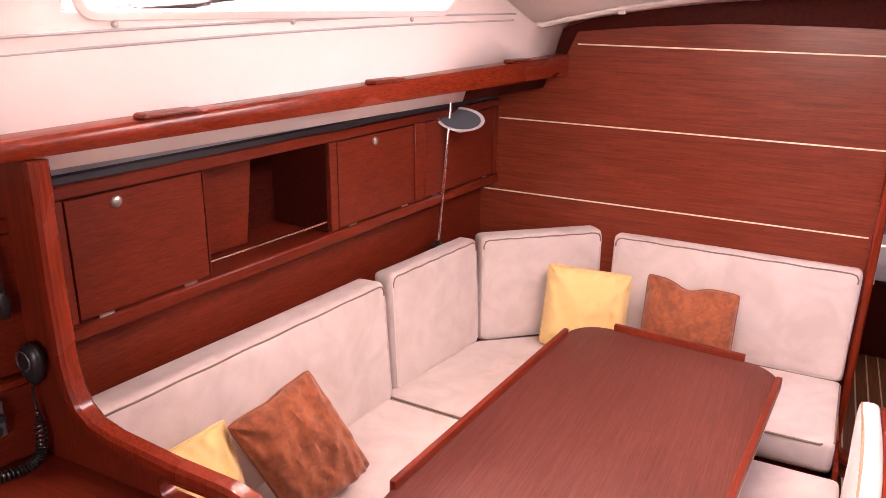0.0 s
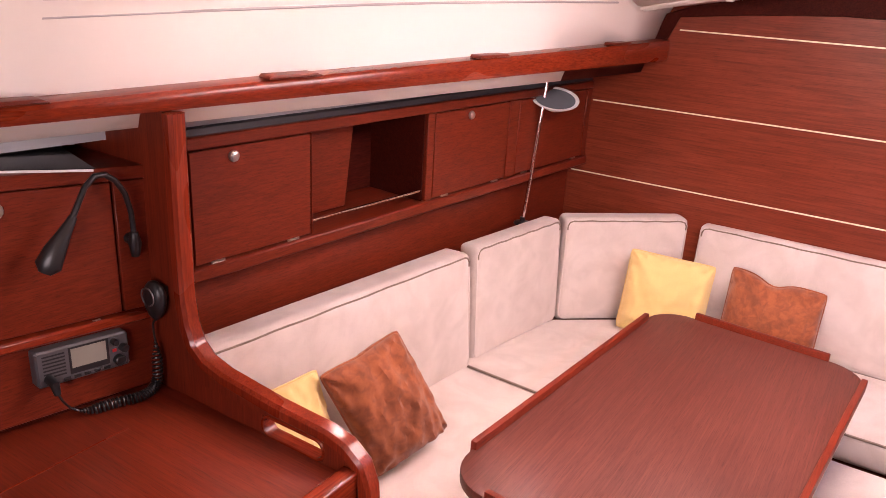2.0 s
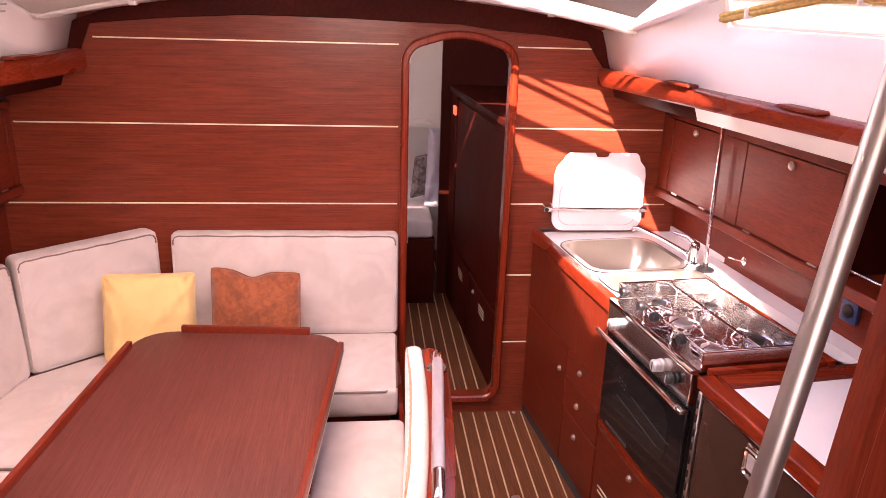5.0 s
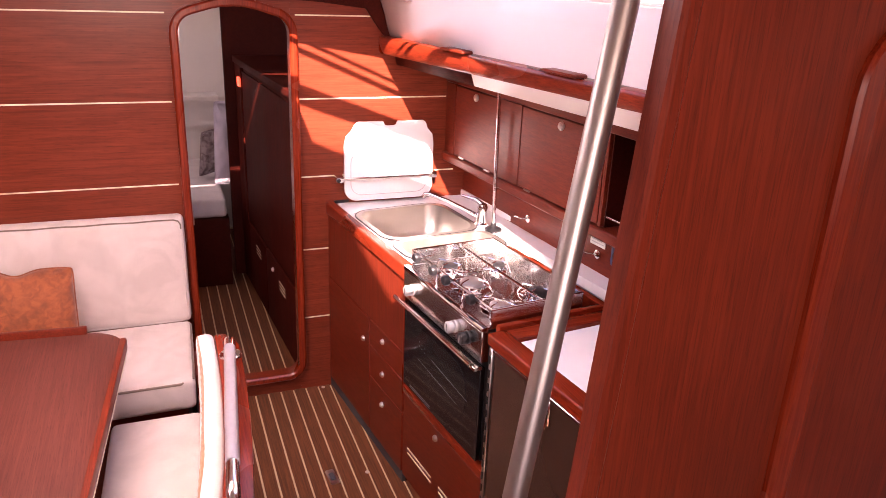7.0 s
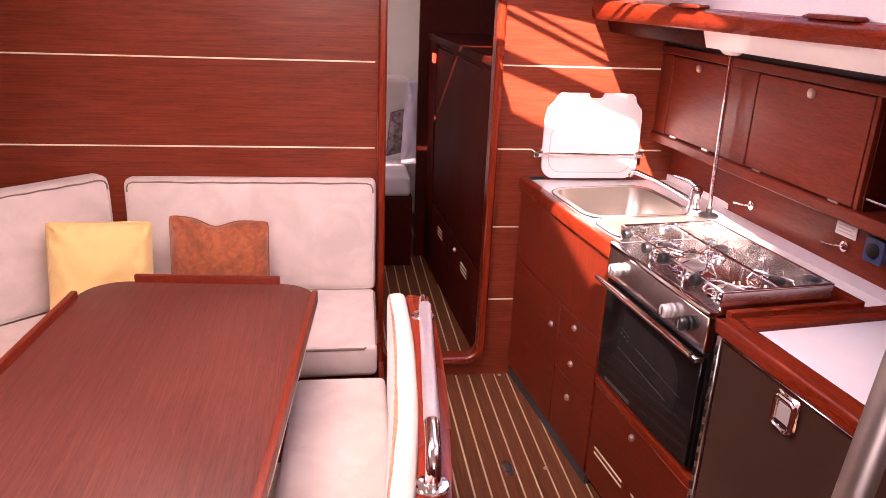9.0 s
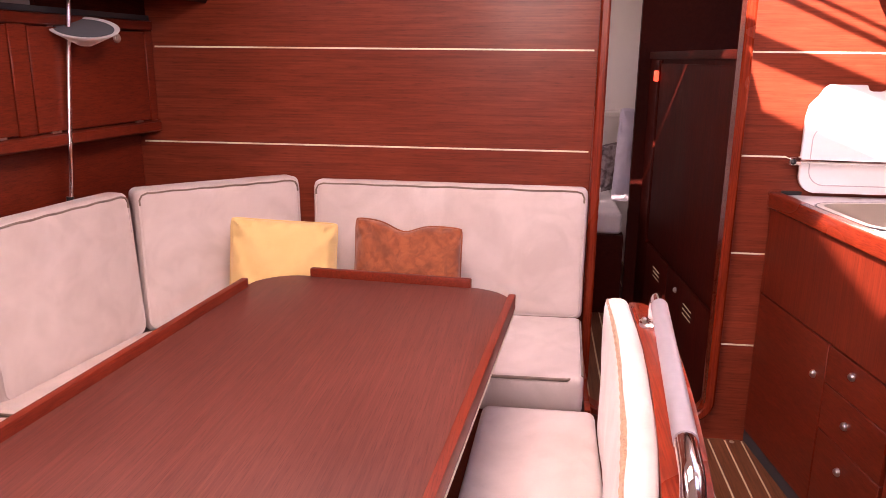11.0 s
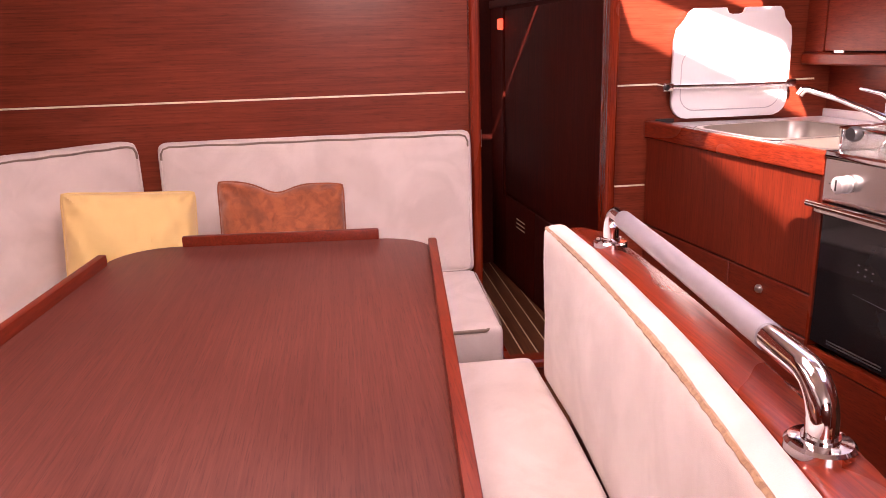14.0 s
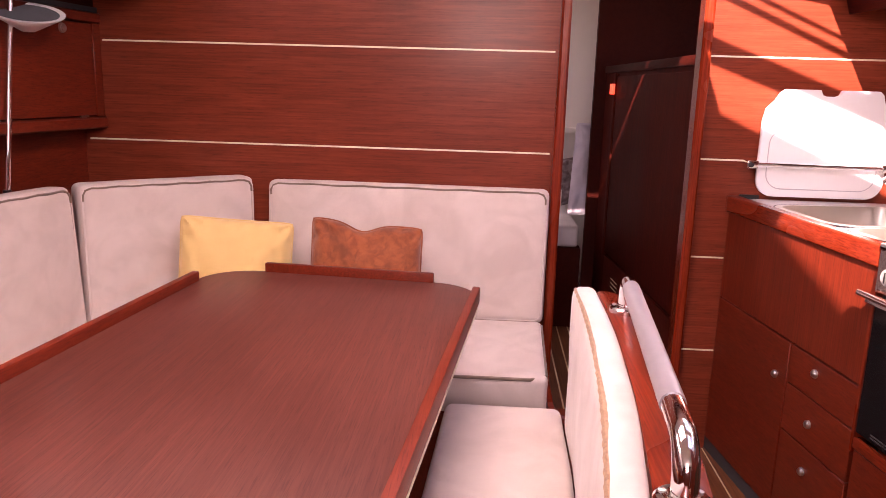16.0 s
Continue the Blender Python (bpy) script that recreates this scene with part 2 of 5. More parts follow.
def ribbon(bm, path, depth, width, N, closed=False):
    """A flat bar (depth along N, width across) along a path in a plane whose normal is N."""
    path = [Vector(p) for p in path]
    N = Vector(N).normalized()
    n = len(path)
    rings = []
    for i, p in enumerate(path):
        a = path[(i - 1) % n] if closed or i else p
        b = path[(i + 1) % n] if closed or i < n - 1 else p
        s = (b - a).normalized().cross(N)
        w, h = width / 2, depth / 2
        c = min(w, h) * 0.45
        sec = [(-w + c, -h), (w - c, -h), (w, -h + c), (w, h - c), (w - c, h), (-w + c, h), (-w, h - c), (-w, -h + c)]
        rings.append([bm.verts.new(p + s * x + N * y) for x, y in sec])
    for i in range(n if closed else n - 1):
        q, w_ = rings[i], rings[(i + 1) % n]
        for k in range(8):
            bm.faces.new((q[k], q[(k + 1) % 8], w_[(k + 1) % 8], w_[k]))
    if not closed:
        bm.faces.new(rings[0][::-1])
        bm.faces.new(rings[-1])
    return bm


def mirror(s, u, d=0.0, z=0.0):
    """A point of a side locker front: u metres aft, d inboard of it; s is -1 to port and 1 to starboard."""
    U, N = side_axes(s)
    return Vector((CX + s * 1.33, 0, z)) + U * u + N * d


def side_axes(s):
    return Vector((s * 0.1, -1, 0)).normalized(), Vector((-s, -0.1, 0)).normalized()


UP = Vector((0, 0, 1))

# ---- setting ----
SUN_HATCHES = ((0.26, 0.86, -1.36, -0.31), (0.24, 0.90, -2.32, -1.66))   # x0, x1, y0, y1 of the starboard deck hatches, set to shape the sun patches
MAIN_HATCH = (CX - 0.74, CX + 0.02, -1.80, -0.98)
STATIONS = [(0.05, 1.765, 1.870), (-0.28, 1.770, 1.905), (-0.62, 1.88, 1.975), (-1.0, 1.95, 2.02), (-4.2, 1.95, 2.03)]


def station(y):
    for (ya, ea, ca), (yb, eb, cb) in zip(STATIONS, STATIONS[1:]):
        if y >= yb:
            f = (ya - y) / (ya - yb)
            return ea + (eb - ea) * f, ca + (cb - ca) * f
    return STATIONS[-1][1:]


def liner_x(y, z):
    """Distance of the coachroof side from the centre line."""
    return 1.075 + 0.157 * max(0.0, -y) - 0.33 * (z - 1.63)


def roof_z(r, y):
    e, c = station(y)
    w = liner_x(y, e)
    return c - (c - e) * min(1.0, abs(r) / w) ** 2


def solid(ob, thickness, offset=1.0):
    m = ob.modifiers.new("thickness", "SOLIDIFY")
    m.thickness, m.offset = thickness, offset
    return ob


def build_roof():
    holes = [MAIN_HATCH, *SUN_HATCHES]
    xs = sorted({h[i] for h in holes for i in (0, 1)} | {CX + 0.1 * i for i in range(-9, 10)})
    ys = sorted({h[i] for h in holes for i in (2, 3)} | {s[0] for s in STATIONS} | {-0.2, -0.45, -0.8, -3.5})
    bm = bmesh.new()
    grid = {}
    cols = [None] + xs + [None]
    for j, y in enumerate(ys):
        e, c = station(y)
        w = liner_x(y, e) + 0.035
        for i, x in enumerate(cols):
            x = CX - w if i == 0 else CX + w if i == len(cols) - 1 else x
            grid[i, j] = bm.verts.new((x, y, roof_z(x - CX, y)))
    for j in range(len(ys) - 1):
        for i in range(len(cols) - 1):
            if 0 < i < len(cols) - 2:
                mx, my = (cols[i] + cols[i + 1]) / 2, (ys[j] + ys[j + 1]) / 2
                if any(h[0] < mx < h[1] and h[2] < my < h[3] for h in holes):
                    continue
            bm.faces.new((grid[i, j], grid[i + 1, j], grid[i + 1, j + 1], grid[i, j + 1]))
    ob = part("ceiling", bm, HEADLINER, None, "off-white headliner of the coachroof, gently arched", "structure")
    solid(ob, 0.03)
    return ob


def build_liner(s):
    name = "wall_port_coachroof" if s < 0 else "wall_starboard_coachroof"
    ys = [0.05, -0.28, -0.62, -0.86, -1.0, -1.2, -1.5, -1.8, -2.12, -2.6, -3.2, -4.2]
    bm = bmesh.new()
    rows = []
    for y in ys:
        e, c = station(y)
        zs = [1.50, 1.60, 1.745, 1.752, min(1.815, e - 0.012), min(1.925, e - 0.006), e]
        if e < 1.8:
            zs = [1.50, 1.60, 1.66, 1.70, 1.73, 1.75, e]
        rows.append([bm.verts.new((CX + s * (liner_x(y, z) + (0.004 if k >= 3 else 0)), y, z)) for k, z in enumerate(zs)])
    low = []
    for a, b, ya, yb in zip(rows, rows[1:], ys, ys[1:]):
        for k in range(6):
            if k == 4 and -2.12 <= yb and ya <= -0.86:
                continue
            if k == 0 and yb >= -0.62:
                low.append([v.co.copy() for v in (a[k], a[k + 1], b[k + 1], b[k])])
                continue
            bm.faces.new((a[k], a[k + 1], b[k + 1], b[k]))
    ob = part(name, bm, GELCOAT, None, "white gelcoat side of the coachroof with a long window", "structure")
    solid(ob, 0.025, -1.0 if s > 0 else 1.0)
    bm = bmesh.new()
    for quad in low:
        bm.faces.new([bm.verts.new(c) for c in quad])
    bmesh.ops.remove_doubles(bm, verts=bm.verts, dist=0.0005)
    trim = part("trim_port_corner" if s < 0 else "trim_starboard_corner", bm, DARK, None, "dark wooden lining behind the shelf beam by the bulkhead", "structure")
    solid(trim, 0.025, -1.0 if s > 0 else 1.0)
    # window rim with rounded ends
    win = thing("window_port" if s < 0 else "window_starboard", (CX + s * liner_x(-1.5, 1.87), -1.5, 1.815), "long tinted coachroof window letting in bright daylight", "window", "", "structure")
    def wp(y, z):
        return Vector((CX + s * (liner_x(y, z) - 0.004), y, z))
    path = []
    for y, z in rounded(-2.10, 1.812, -0.87, 1.928, 0.045, 5):
        path.append(wp(y, z))
    bm = bmesh.new()
    n = (wp(-1, 1.9) - wp(-1, 1.8)).cross(wp(-1.2, 1.8) - wp(-1, 1.8))
    ribbon(bm, path, 0.012, 0.022, n, True)
    part("window_frame", bm, GELCOAT, win)
    bm = bmesh.new()
    out = Vector((s * 0.034, 0, 0))
    lo = [bm.verts.new(wp(y, z) + out) for y, z in rounded(-2.22, 1.75, -0.74, 1.965, 0.03, 3)]
    bm.faces.new(lo)
    pane = part("pane", bm, GLASS, win)
    solid(pane, 0.005)
    pane.visible_shadow = s < 0
    for za, zb in ((1.806, 1.766), (1.784, 1.732)):
        pts = []
        for i in range(19):
            y = -0.45 - 0.11 * i
            z = za + (zb - za) * i / 18 + (0.012 * math.sin(math.pi * i / 18))
            pts.append((CX + s * (liner_x(y, z) + 0.0025), y, z))
        bm = bmesh.new()
        tube(bm, pts, 0.0035, 6)
        part("seam", bm, GREYVINYL, win)
    for y in (-1.05, -1.53, -2.01):
        p = Vector((CX + s * (liner_x(y, 1.793) + 0.002), y, 1.793))
        bm = bmesh.new()
        lathe(bm, [(0.008, -0.002), (0.008, 0.003), (0.005, 0.006)], p, (-s, 0, 0.3), 10)
        part("screw_cap", bm, STEEL, win)


def door_path(x0, x1, z0, z1, n=8):
    """Rounded doorway with a gently arched head."""
    r, rb = 0.085, 0.07
    pts = []
    def arc(cx, cz, rr, a0, a1):
        for i in range(n + 1):
            a = radians(a0 + (a1 - a0) * i / n)
            pts.append((cx + rr * math.cos(a), cz + rr * math.sin(a)))
    arc(x0 + rb, z0 + rb, rb, 180, 270)
    arc(x1 - rb, z0 + rb, rb, 270, 360)
    arc(x1 - r, z1 - r - 0.03, r, 0, 75)
    for f in (0.62, 0.8, 1.0, 1.2, 1.38):
        pts.append((x1 - (x1 - x0) / 2 * f, z1 - 0.018 * (1 - f) ** 2 * 4))
    arc(x0 + r, z1 - r - 0.03, r, 105, 180)
    return pts


DOOR = (0.036, 0.470, 0.095, 1.722)
STRIPES = [0.035 + 0.33 * k for k in range(1, 6)]


def build_bulkhead():
    X, Z, N = (1, 0, 0), (0, 0, 1), (0, -1, 0)
    wall = thing("wall_forward", (0.25, 0.0, 0.0), "mahogany veneered bulkhead with pale inlaid lines and a doorway", "wall", "", "structure")
    hole = door_path(*DOOR)
    top = [(x, roof_z(x - CX, 0.0) + 0.02) for x in [CX - 1.02 + 0.17 * i for i in range(13)]]
    # port side, starboard side, head and sill of the doorway
    outline = [(-2.15, -0.02), (DOOR[0], -0.02), (DOOR[0], 1.55), (DOOR[0], 1.86)] + [(x, z) for x, z in reversed(top) if x < DOOR[0]] + [(-1.30, 1.60), (-2.15, 1.60)]
    bm = bmesh.new()
    prism(bm, outline, (0, 0, 0), X, Z, N, -0.03, 0)
    part("panel", bm, BULKHEAD, wall)
    outline = [(DOOR[1], -0.02), (1.78, -0.02), (1.78, 1.60), (0.93, 1.60)] + [(x, z) for x, z in reversed(top) if x > DOOR[1]] + [(DOOR[1], 1.86)]
    bm = bmesh.new()
    prism(bm, outline, (0, 0, 0), X, Z, N, -0.03, 0)
    part("panel", bm, BULKHEAD, wall)
    head = sorted([p for p in hole if p[1] > 1.5], key=lambda p: p[0])
    bm = bmesh.new()
    prism(bm, [(DOOR[0], 1.86), (DOOR[0], head[0][1])] + head[1:-1] + [(DOOR[1], head[-1][1]), (DOOR[1], 1.86), (0.25, 1.87)], (0, 0, 0), X, Z, N, -0.03, -0.0005)
    part("panel", bm, BULKHEAD, wall)
    foot = sorted([p for p in hole if p[1] < 0.3], key=lambda p: p[0])
    bm = bmesh.new()
    prism(bm, [(DOOR[0], -0.02), (DOOR[1], -0.02), (DOOR[1], foot[-1][1])] + foot[1:-1][::-1] + [(DOOR[0], foot[0][1])], (0, 0, 0), X, Z, N, -0.03, -0.0005)
    part("panel", bm, BULKHEAD, wall)
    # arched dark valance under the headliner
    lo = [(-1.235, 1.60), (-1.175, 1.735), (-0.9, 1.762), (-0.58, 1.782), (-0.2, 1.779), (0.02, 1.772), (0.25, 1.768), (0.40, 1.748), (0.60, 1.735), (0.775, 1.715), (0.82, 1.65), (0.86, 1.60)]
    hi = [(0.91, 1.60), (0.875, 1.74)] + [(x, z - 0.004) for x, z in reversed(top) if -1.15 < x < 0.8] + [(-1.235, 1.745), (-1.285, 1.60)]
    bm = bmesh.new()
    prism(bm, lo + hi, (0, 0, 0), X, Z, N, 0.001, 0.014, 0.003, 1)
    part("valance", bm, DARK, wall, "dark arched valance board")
    spans = {0: [(0.49, 0.61)], 1: [(0.49, 0.61)], 2: [(-1.575, 0.005), (0.49, 1.19)], 3: [(-1.51, 0.005), (0.49, 1.142)], 4: [(-1.172, 0.005), (0.49, 0.80)]}
    for k, z in enumerate(STRIPES):
        for x0, x1 in spans[k]:
            bm = bmesh.new()
            prism(bm, rect(x0, z - 0.0027, x1, z + 0.0027), (0, 0, 0), X, Z, N, 0.0002, 0.002)
            part("inlay_strip", bm, INLAY, wall)
    frame_ = thing("door_frame", (0.25, -0.01, 0.09), "glossy rounded mahogany frame round an open doorway", "door frame", "", "structure")
    bm = bmesh.new()
    ribbon(bm, [(x, -0.004, z) for x, z in door_path(DOOR[0] - 0.005, DOOR[1] + 0.006, DOOR[2] - 0.006, DOOR[3] + 0.008)], 0.075, 0.032, (0, 1, 0), True)
    part("frame", bm, TRIM_Z, frame_)
    for z in (0.85, 1.58):
        bm = bmesh.new()
        box(bm, (0.046, -0.01, z), (0.053, 0.02, z + 0.055), 0.001)
        part("hinge", bm, STEEL, frame_)


def build_floor():
    bm = bmesh.new()
    box(bm, (-2.6, -4.3, -0.06), (2.2, 2.6, -0.004))
    floor = part("floor", bm, HOLLY, None, "teak floor with narrow pale holly strips", "structure")
    x = -0.26
    while x < 0.95:
        bm = bmesh.new()
        prism(bm, rect(x, -4.0, x + 0.050, 2.4), (0, 0, 0), (1, 0, 0), (0, 1, 0), (0, 0, 1), -0.004, 0.0)
        part("plank", bm, TEAK, floor)
        x += 0.058


def build_hull():
    """Plain outer shell that closes the saloon and the cabin ahead."""
    for s, name in ((-1, "wall_port"), (1, "wall_starboard")):
        bm = bmesh.new()
        x = CX + s * 2.25
        prism(bm, [(x, -4.3), (x + s * 0.04, -4.3), (CX + s * 1.93, 0.03), (CX + s * 1.89, 0.03)], (0, 0, 0), (1, 0, 0), (0, 1, 0), (0, 0, 1), -0.05, 1.62)
        part(name, bm, GREYVINYL, None, "pale grey hull side behind the lockers", "structure")
        # side deck between hull and coachroof
        bm = bmesh.new()
        prism(bm, [(CX + s * 1.088, 0.03), (CX + s * 1.93, 0.03), (CX + s * 2.29, -4.3), (CX + s * 1.768, -4.3)], (0, 0, 0), (1, 0, 0), (0, 1, 0), (0, 0, 1), 1.60, 1.64)
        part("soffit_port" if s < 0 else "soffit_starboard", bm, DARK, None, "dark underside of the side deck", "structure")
    bm = bmesh.new()
    for x0, x1, z0, z1 in ((-2.6, CX - 0.40, -0.05, 2.1), (CX + 0.40, 2.2, -0.05, 2.1), (CX - 0.40, CX + 0.40, -0.05, 1.48)):
        box(bm, (x0, -4.3, z0), (x1, -4.24, z1))
    part("wall_aft", bm, WOOD_Z, None, "plain mahogany wall closing the saloon aft", "structure")


build_roof()
build_liner(-1)
build_liner(1)
build_bulkhead()
build_hull()


# ---- saloon ----
def beam_point(s, u, z, d=0.0):
    return Vector((CX + s * (1.03 + 0.157 * u - d), -u, z))


def build_beam(s):
    name = "wooden_rail"
    ob = thing(name, beam_point(s, 1.3, 1.54), "glossy mahogany rail running along under the coachroof side", "rail")
    n = 26
    def zt(u):
        return 1.643 - 0.0225 * u if s < 0 else 1.610
    bm = bmesh.new()
    rings = []
    length = 3.0 if s < 0 else 2.36
    for i in range(n + 1):
        u = length * i / n
        z1 = zt(u)
        z0 = z1 - (0.087 - 0.019 * u if s < 0 else 0.072 - 0.012 * u)
        sec = [(0.010, z0 + 0.012), (0.002, z0), (-0.055, z0), (-0.060, z1 - 0.002), (-0.010, z1), (0.004, z1 - 0.004), (0.011, z1 - 0.014)]
        rings.append([bm.verts.new(beam_point(s, u, z, d)) for d, z in sec])
    for a, b in zip(rings, rings[1:]):
        m = len(a)
        for k in range(m):
            bm.faces.new((a[k], a[(k + 1) % m], b[(k + 1) % m], b[k]))
    bm.faces.new(rings[0])
    bm.faces.new(rings[-1])
    part("rail_body", bm, TRIM_Y, ob)
    grips = ((0.40, 0.14), (1.16, 0.15), (1.90, 0.155), (2.52, 0.15)) if s < 0 else ((0.60, 0.16), (1.19, 0.17), (1.8, 0.16))
    for u, w in grips:
        bm = bmesh.new()
        poly = [(-w / 2, 0.0), (-w / 2 + 0.004, 0.006), (-w / 2 + 0.02, 0.011), (w / 2 - 0.006, 0.011), (w / 2, 0.006), (w / 2, 0)]
        U = (beam_point(s, u + 0.1, 0) - beam_point(s, u, 0)).normalized()
        N = Vector((0, 0, 1)).cross(U)
        prism(bm, poly, beam_point(s, u, zt(u) - 0.002), U, (0, 0, 1), N * (1 if s < 0 else 1), -0.022, 0.022, 0.004)
        part("grip", bm, WOOD_Y, ob)


build_beam(-1)
build_beam(1)


# ---- soft furnishing builders ----
def slab(bm, O, U, V, N, a, b, c, r, bulge=0.0, seed=0.0, warp=None, n=(16, 10, 3)):
    """A soft rounded slab, half sizes a, b, c along U, V, N."""
    O, U, V, N = Vector(O), Vector(U), Vector(V), Vector(N)
    sizes = (a, b, c)
    def place(q):
        inner = [max(-s + r, min(s - r, x)) for s, x in zip(sizes, q)]
        d = Vector([x - i for x, i in zip(q, inner)])
        d = d.normalized() * r if d.length > 1e-9 else d
        p = Vector(inner) + d
        k = (1 - (p.x / a) ** 2) * (1 - (p.y / b) ** 2)
        if p.z > 0:
            p.z += bulge * max(0, k)
        w = noise.noise(Vector((p.x * 5 + seed, p.y * 5, p.z * 5))) * 0.004 + noise.noise(Vector((p.x * 14, p.y * 14 + seed, p.z * 9))) * 0.0012
        p += Vector((w * 0.4, w * 0.6, w))
        if warp:
            p = Vector(warp(p))
        return O + U * p.x + V * p.y + N * p.z
    start = len(bm.verts)
    for ax in range(3):
        i, j = [k for k in range(3) if k != ax]
        for sg in (-1, 1):
            ni, nj = n[i] * 2, n[j] * 2
            grid = {}
            for x in range(ni + 1):
                for y in range(nj + 1):
                    q = [0, 0, 0]
                    q[ax] = sg * sizes[ax]
                    q[i] = sizes[i] * math.sin(math.pi / 2 * (2 * x / ni - 1)) if ni > 8 else sizes[i] * (2 * x / ni - 1)
                    q[j] = sizes[j] * math.sin(math.pi / 2 * (2 * y / nj - 1)) if nj > 8 else sizes[j] * (2 * y / nj - 1)
                    grid[x, y] = bm.verts.new(place(q))
            for x in range(ni):
                for y in range(nj):
                    bm.faces.new((grid[x, y], grid[x + 1, y], grid[x + 1, y + 1], grid[x, y + 1]))
    bmesh.ops.remove_doubles(bm, verts=bm.verts, dist=0.0004)
    return bm


def piping_loop(bm, O, U, V, N, a, b, c, r, warp=None):
    O, U, V, N = Vector(O), Vector(U), Vector(V), Vector(N)
    pts = []
    for u, v in rounded(-a, -b, a, b, r, 5):
        p = Vector((u, v, c))
        if warp:
            p = Vector(warp(p))
        pts.append(p)
    dense = []
    for p, q in zip(pts, pts[1:] + pts[:1]):
        m = max(1, int((q - p).length / 0.06))
        dense += [p.lerp(q, i / m) for i in range(m)]
    tube(bm, [O + U * p.x + V * p.y + N * p.z for p in dense], 0.0048, 6, True)
    return bm


def back_cushion(left, right, z0, z1, thick, lean, label, bulge=0.012, seed=0.0):
    """A back cushion whose front face runs from left to right (plan points) and leans outboard by lean at the top."""
    L, R = Vector((*left, 0)), Vector((*right, 0))
    U = (R - L).normalized()
    N = Vector((U.y, -U.x, 0))
    h = z1 - z0
    V = (UP * h - N * lean).normalized()
    F = U.cross(V)
    F = F if F.dot(N) > 0 else -F
    mid = (L + R) / 2 + UP * (z0 + h / 2) - N * lean / 2 - F * thick / 2
    ob = thing("back_cushion", (L + R) / 2 + UP * z0, label, "cushion", "settee back cushions")
    a = (R - L).length / 2 - 0.004
    bm = bmesh.new()
    slab(bm, mid, U, V, F, a, h / 2, thick / 2, 0.024, bulge, seed)
    part("cover", bm, SUEDE, ob)
    bm = bmesh.new()
    piping_loop(bm, mid, U, V, F, a - 0.010, h / 2 - 0.010, thick / 2 - 0.0045, 0.03)
    part("seam", bm, SUEDE, ob)
    w = a - 0.013
    top = [(-w, h / 2 - 0.05), (-w, h / 2 - 0.033), (-w + 0.008, h / 2 - 0.018), (-w + 0.025, h / 2 - 0.012)]
    m = 24
    top += [(-w + 0.025 + (2 * w - 0.05) * k / m, h / 2 - 0.012 + 0.0012 * math.sin(k * 1.3 + seed)) for k in range(1, m)]
    top += [(-x, y) for x, y in reversed(top[:4])]
    bm = bmesh.new()
    tube(bm, [mid + U * x + V * y + F * (thick / 2 - 0.0012) for x, y in top], 0.0036, 6)
    part("piping", bm, PIPING, ob, "thin taupe piping")
    return ob


def seat_cushion(poly, z1, thick, label, at=None):
    cx = sum(p[0] for p in poly) / len(poly)
    cy = sum(p[1] for p in poly) / len(poly)
    ob = thing("seat_cushion", (cx, cy, z1 - thick), label, "cushion", "settee seat cushions")
    bm = bmesh.new()
    prism(bm, poly, (0, 0, z1 - thick), (1, 0, 0), (0, 1, 0), (0, 0, 1), 0, thick, 0.026, 5)
    part("cover", bm, SUEDE, ob)
    bm = bmesh.new()
    shrink = [Vector((cx + (x - cx) * 0.988, cy + (y - cy) * 0.988, z1 - 0.008)) for x, y in poly]
    pts = []
    for p, q, o in zip(shrink, shrink[1:] + shrink[:1], shrink[2:] + shrink[:2]):
        pts += [p.lerp(q, 0.06), p.lerp(q, 0.5), p.lerp(q, 0.94)]
    tube(bm, pts, 0.0048, 6, True)
    part("piping", bm, PIPING, ob, "thin taupe piping")
    return ob


def pillow_outline(u, v, notch):
    """Plan of a pillow: sides drawn in, corners left as ears, an optional dent in the top."""
    uu = u * (1 - 0.055 * (1 - v ** 4) * abs(u) ** 2)
    vv = v * (1 - 0.055 * (1 - u ** 4) * abs(v) ** 2) - notch * math.exp(-((u + 0.08) / 0.30) ** 2) * max(0, v) ** 3
    c = 1 - 0.06 * (u * v) ** 6
    return uu * c, vv * c


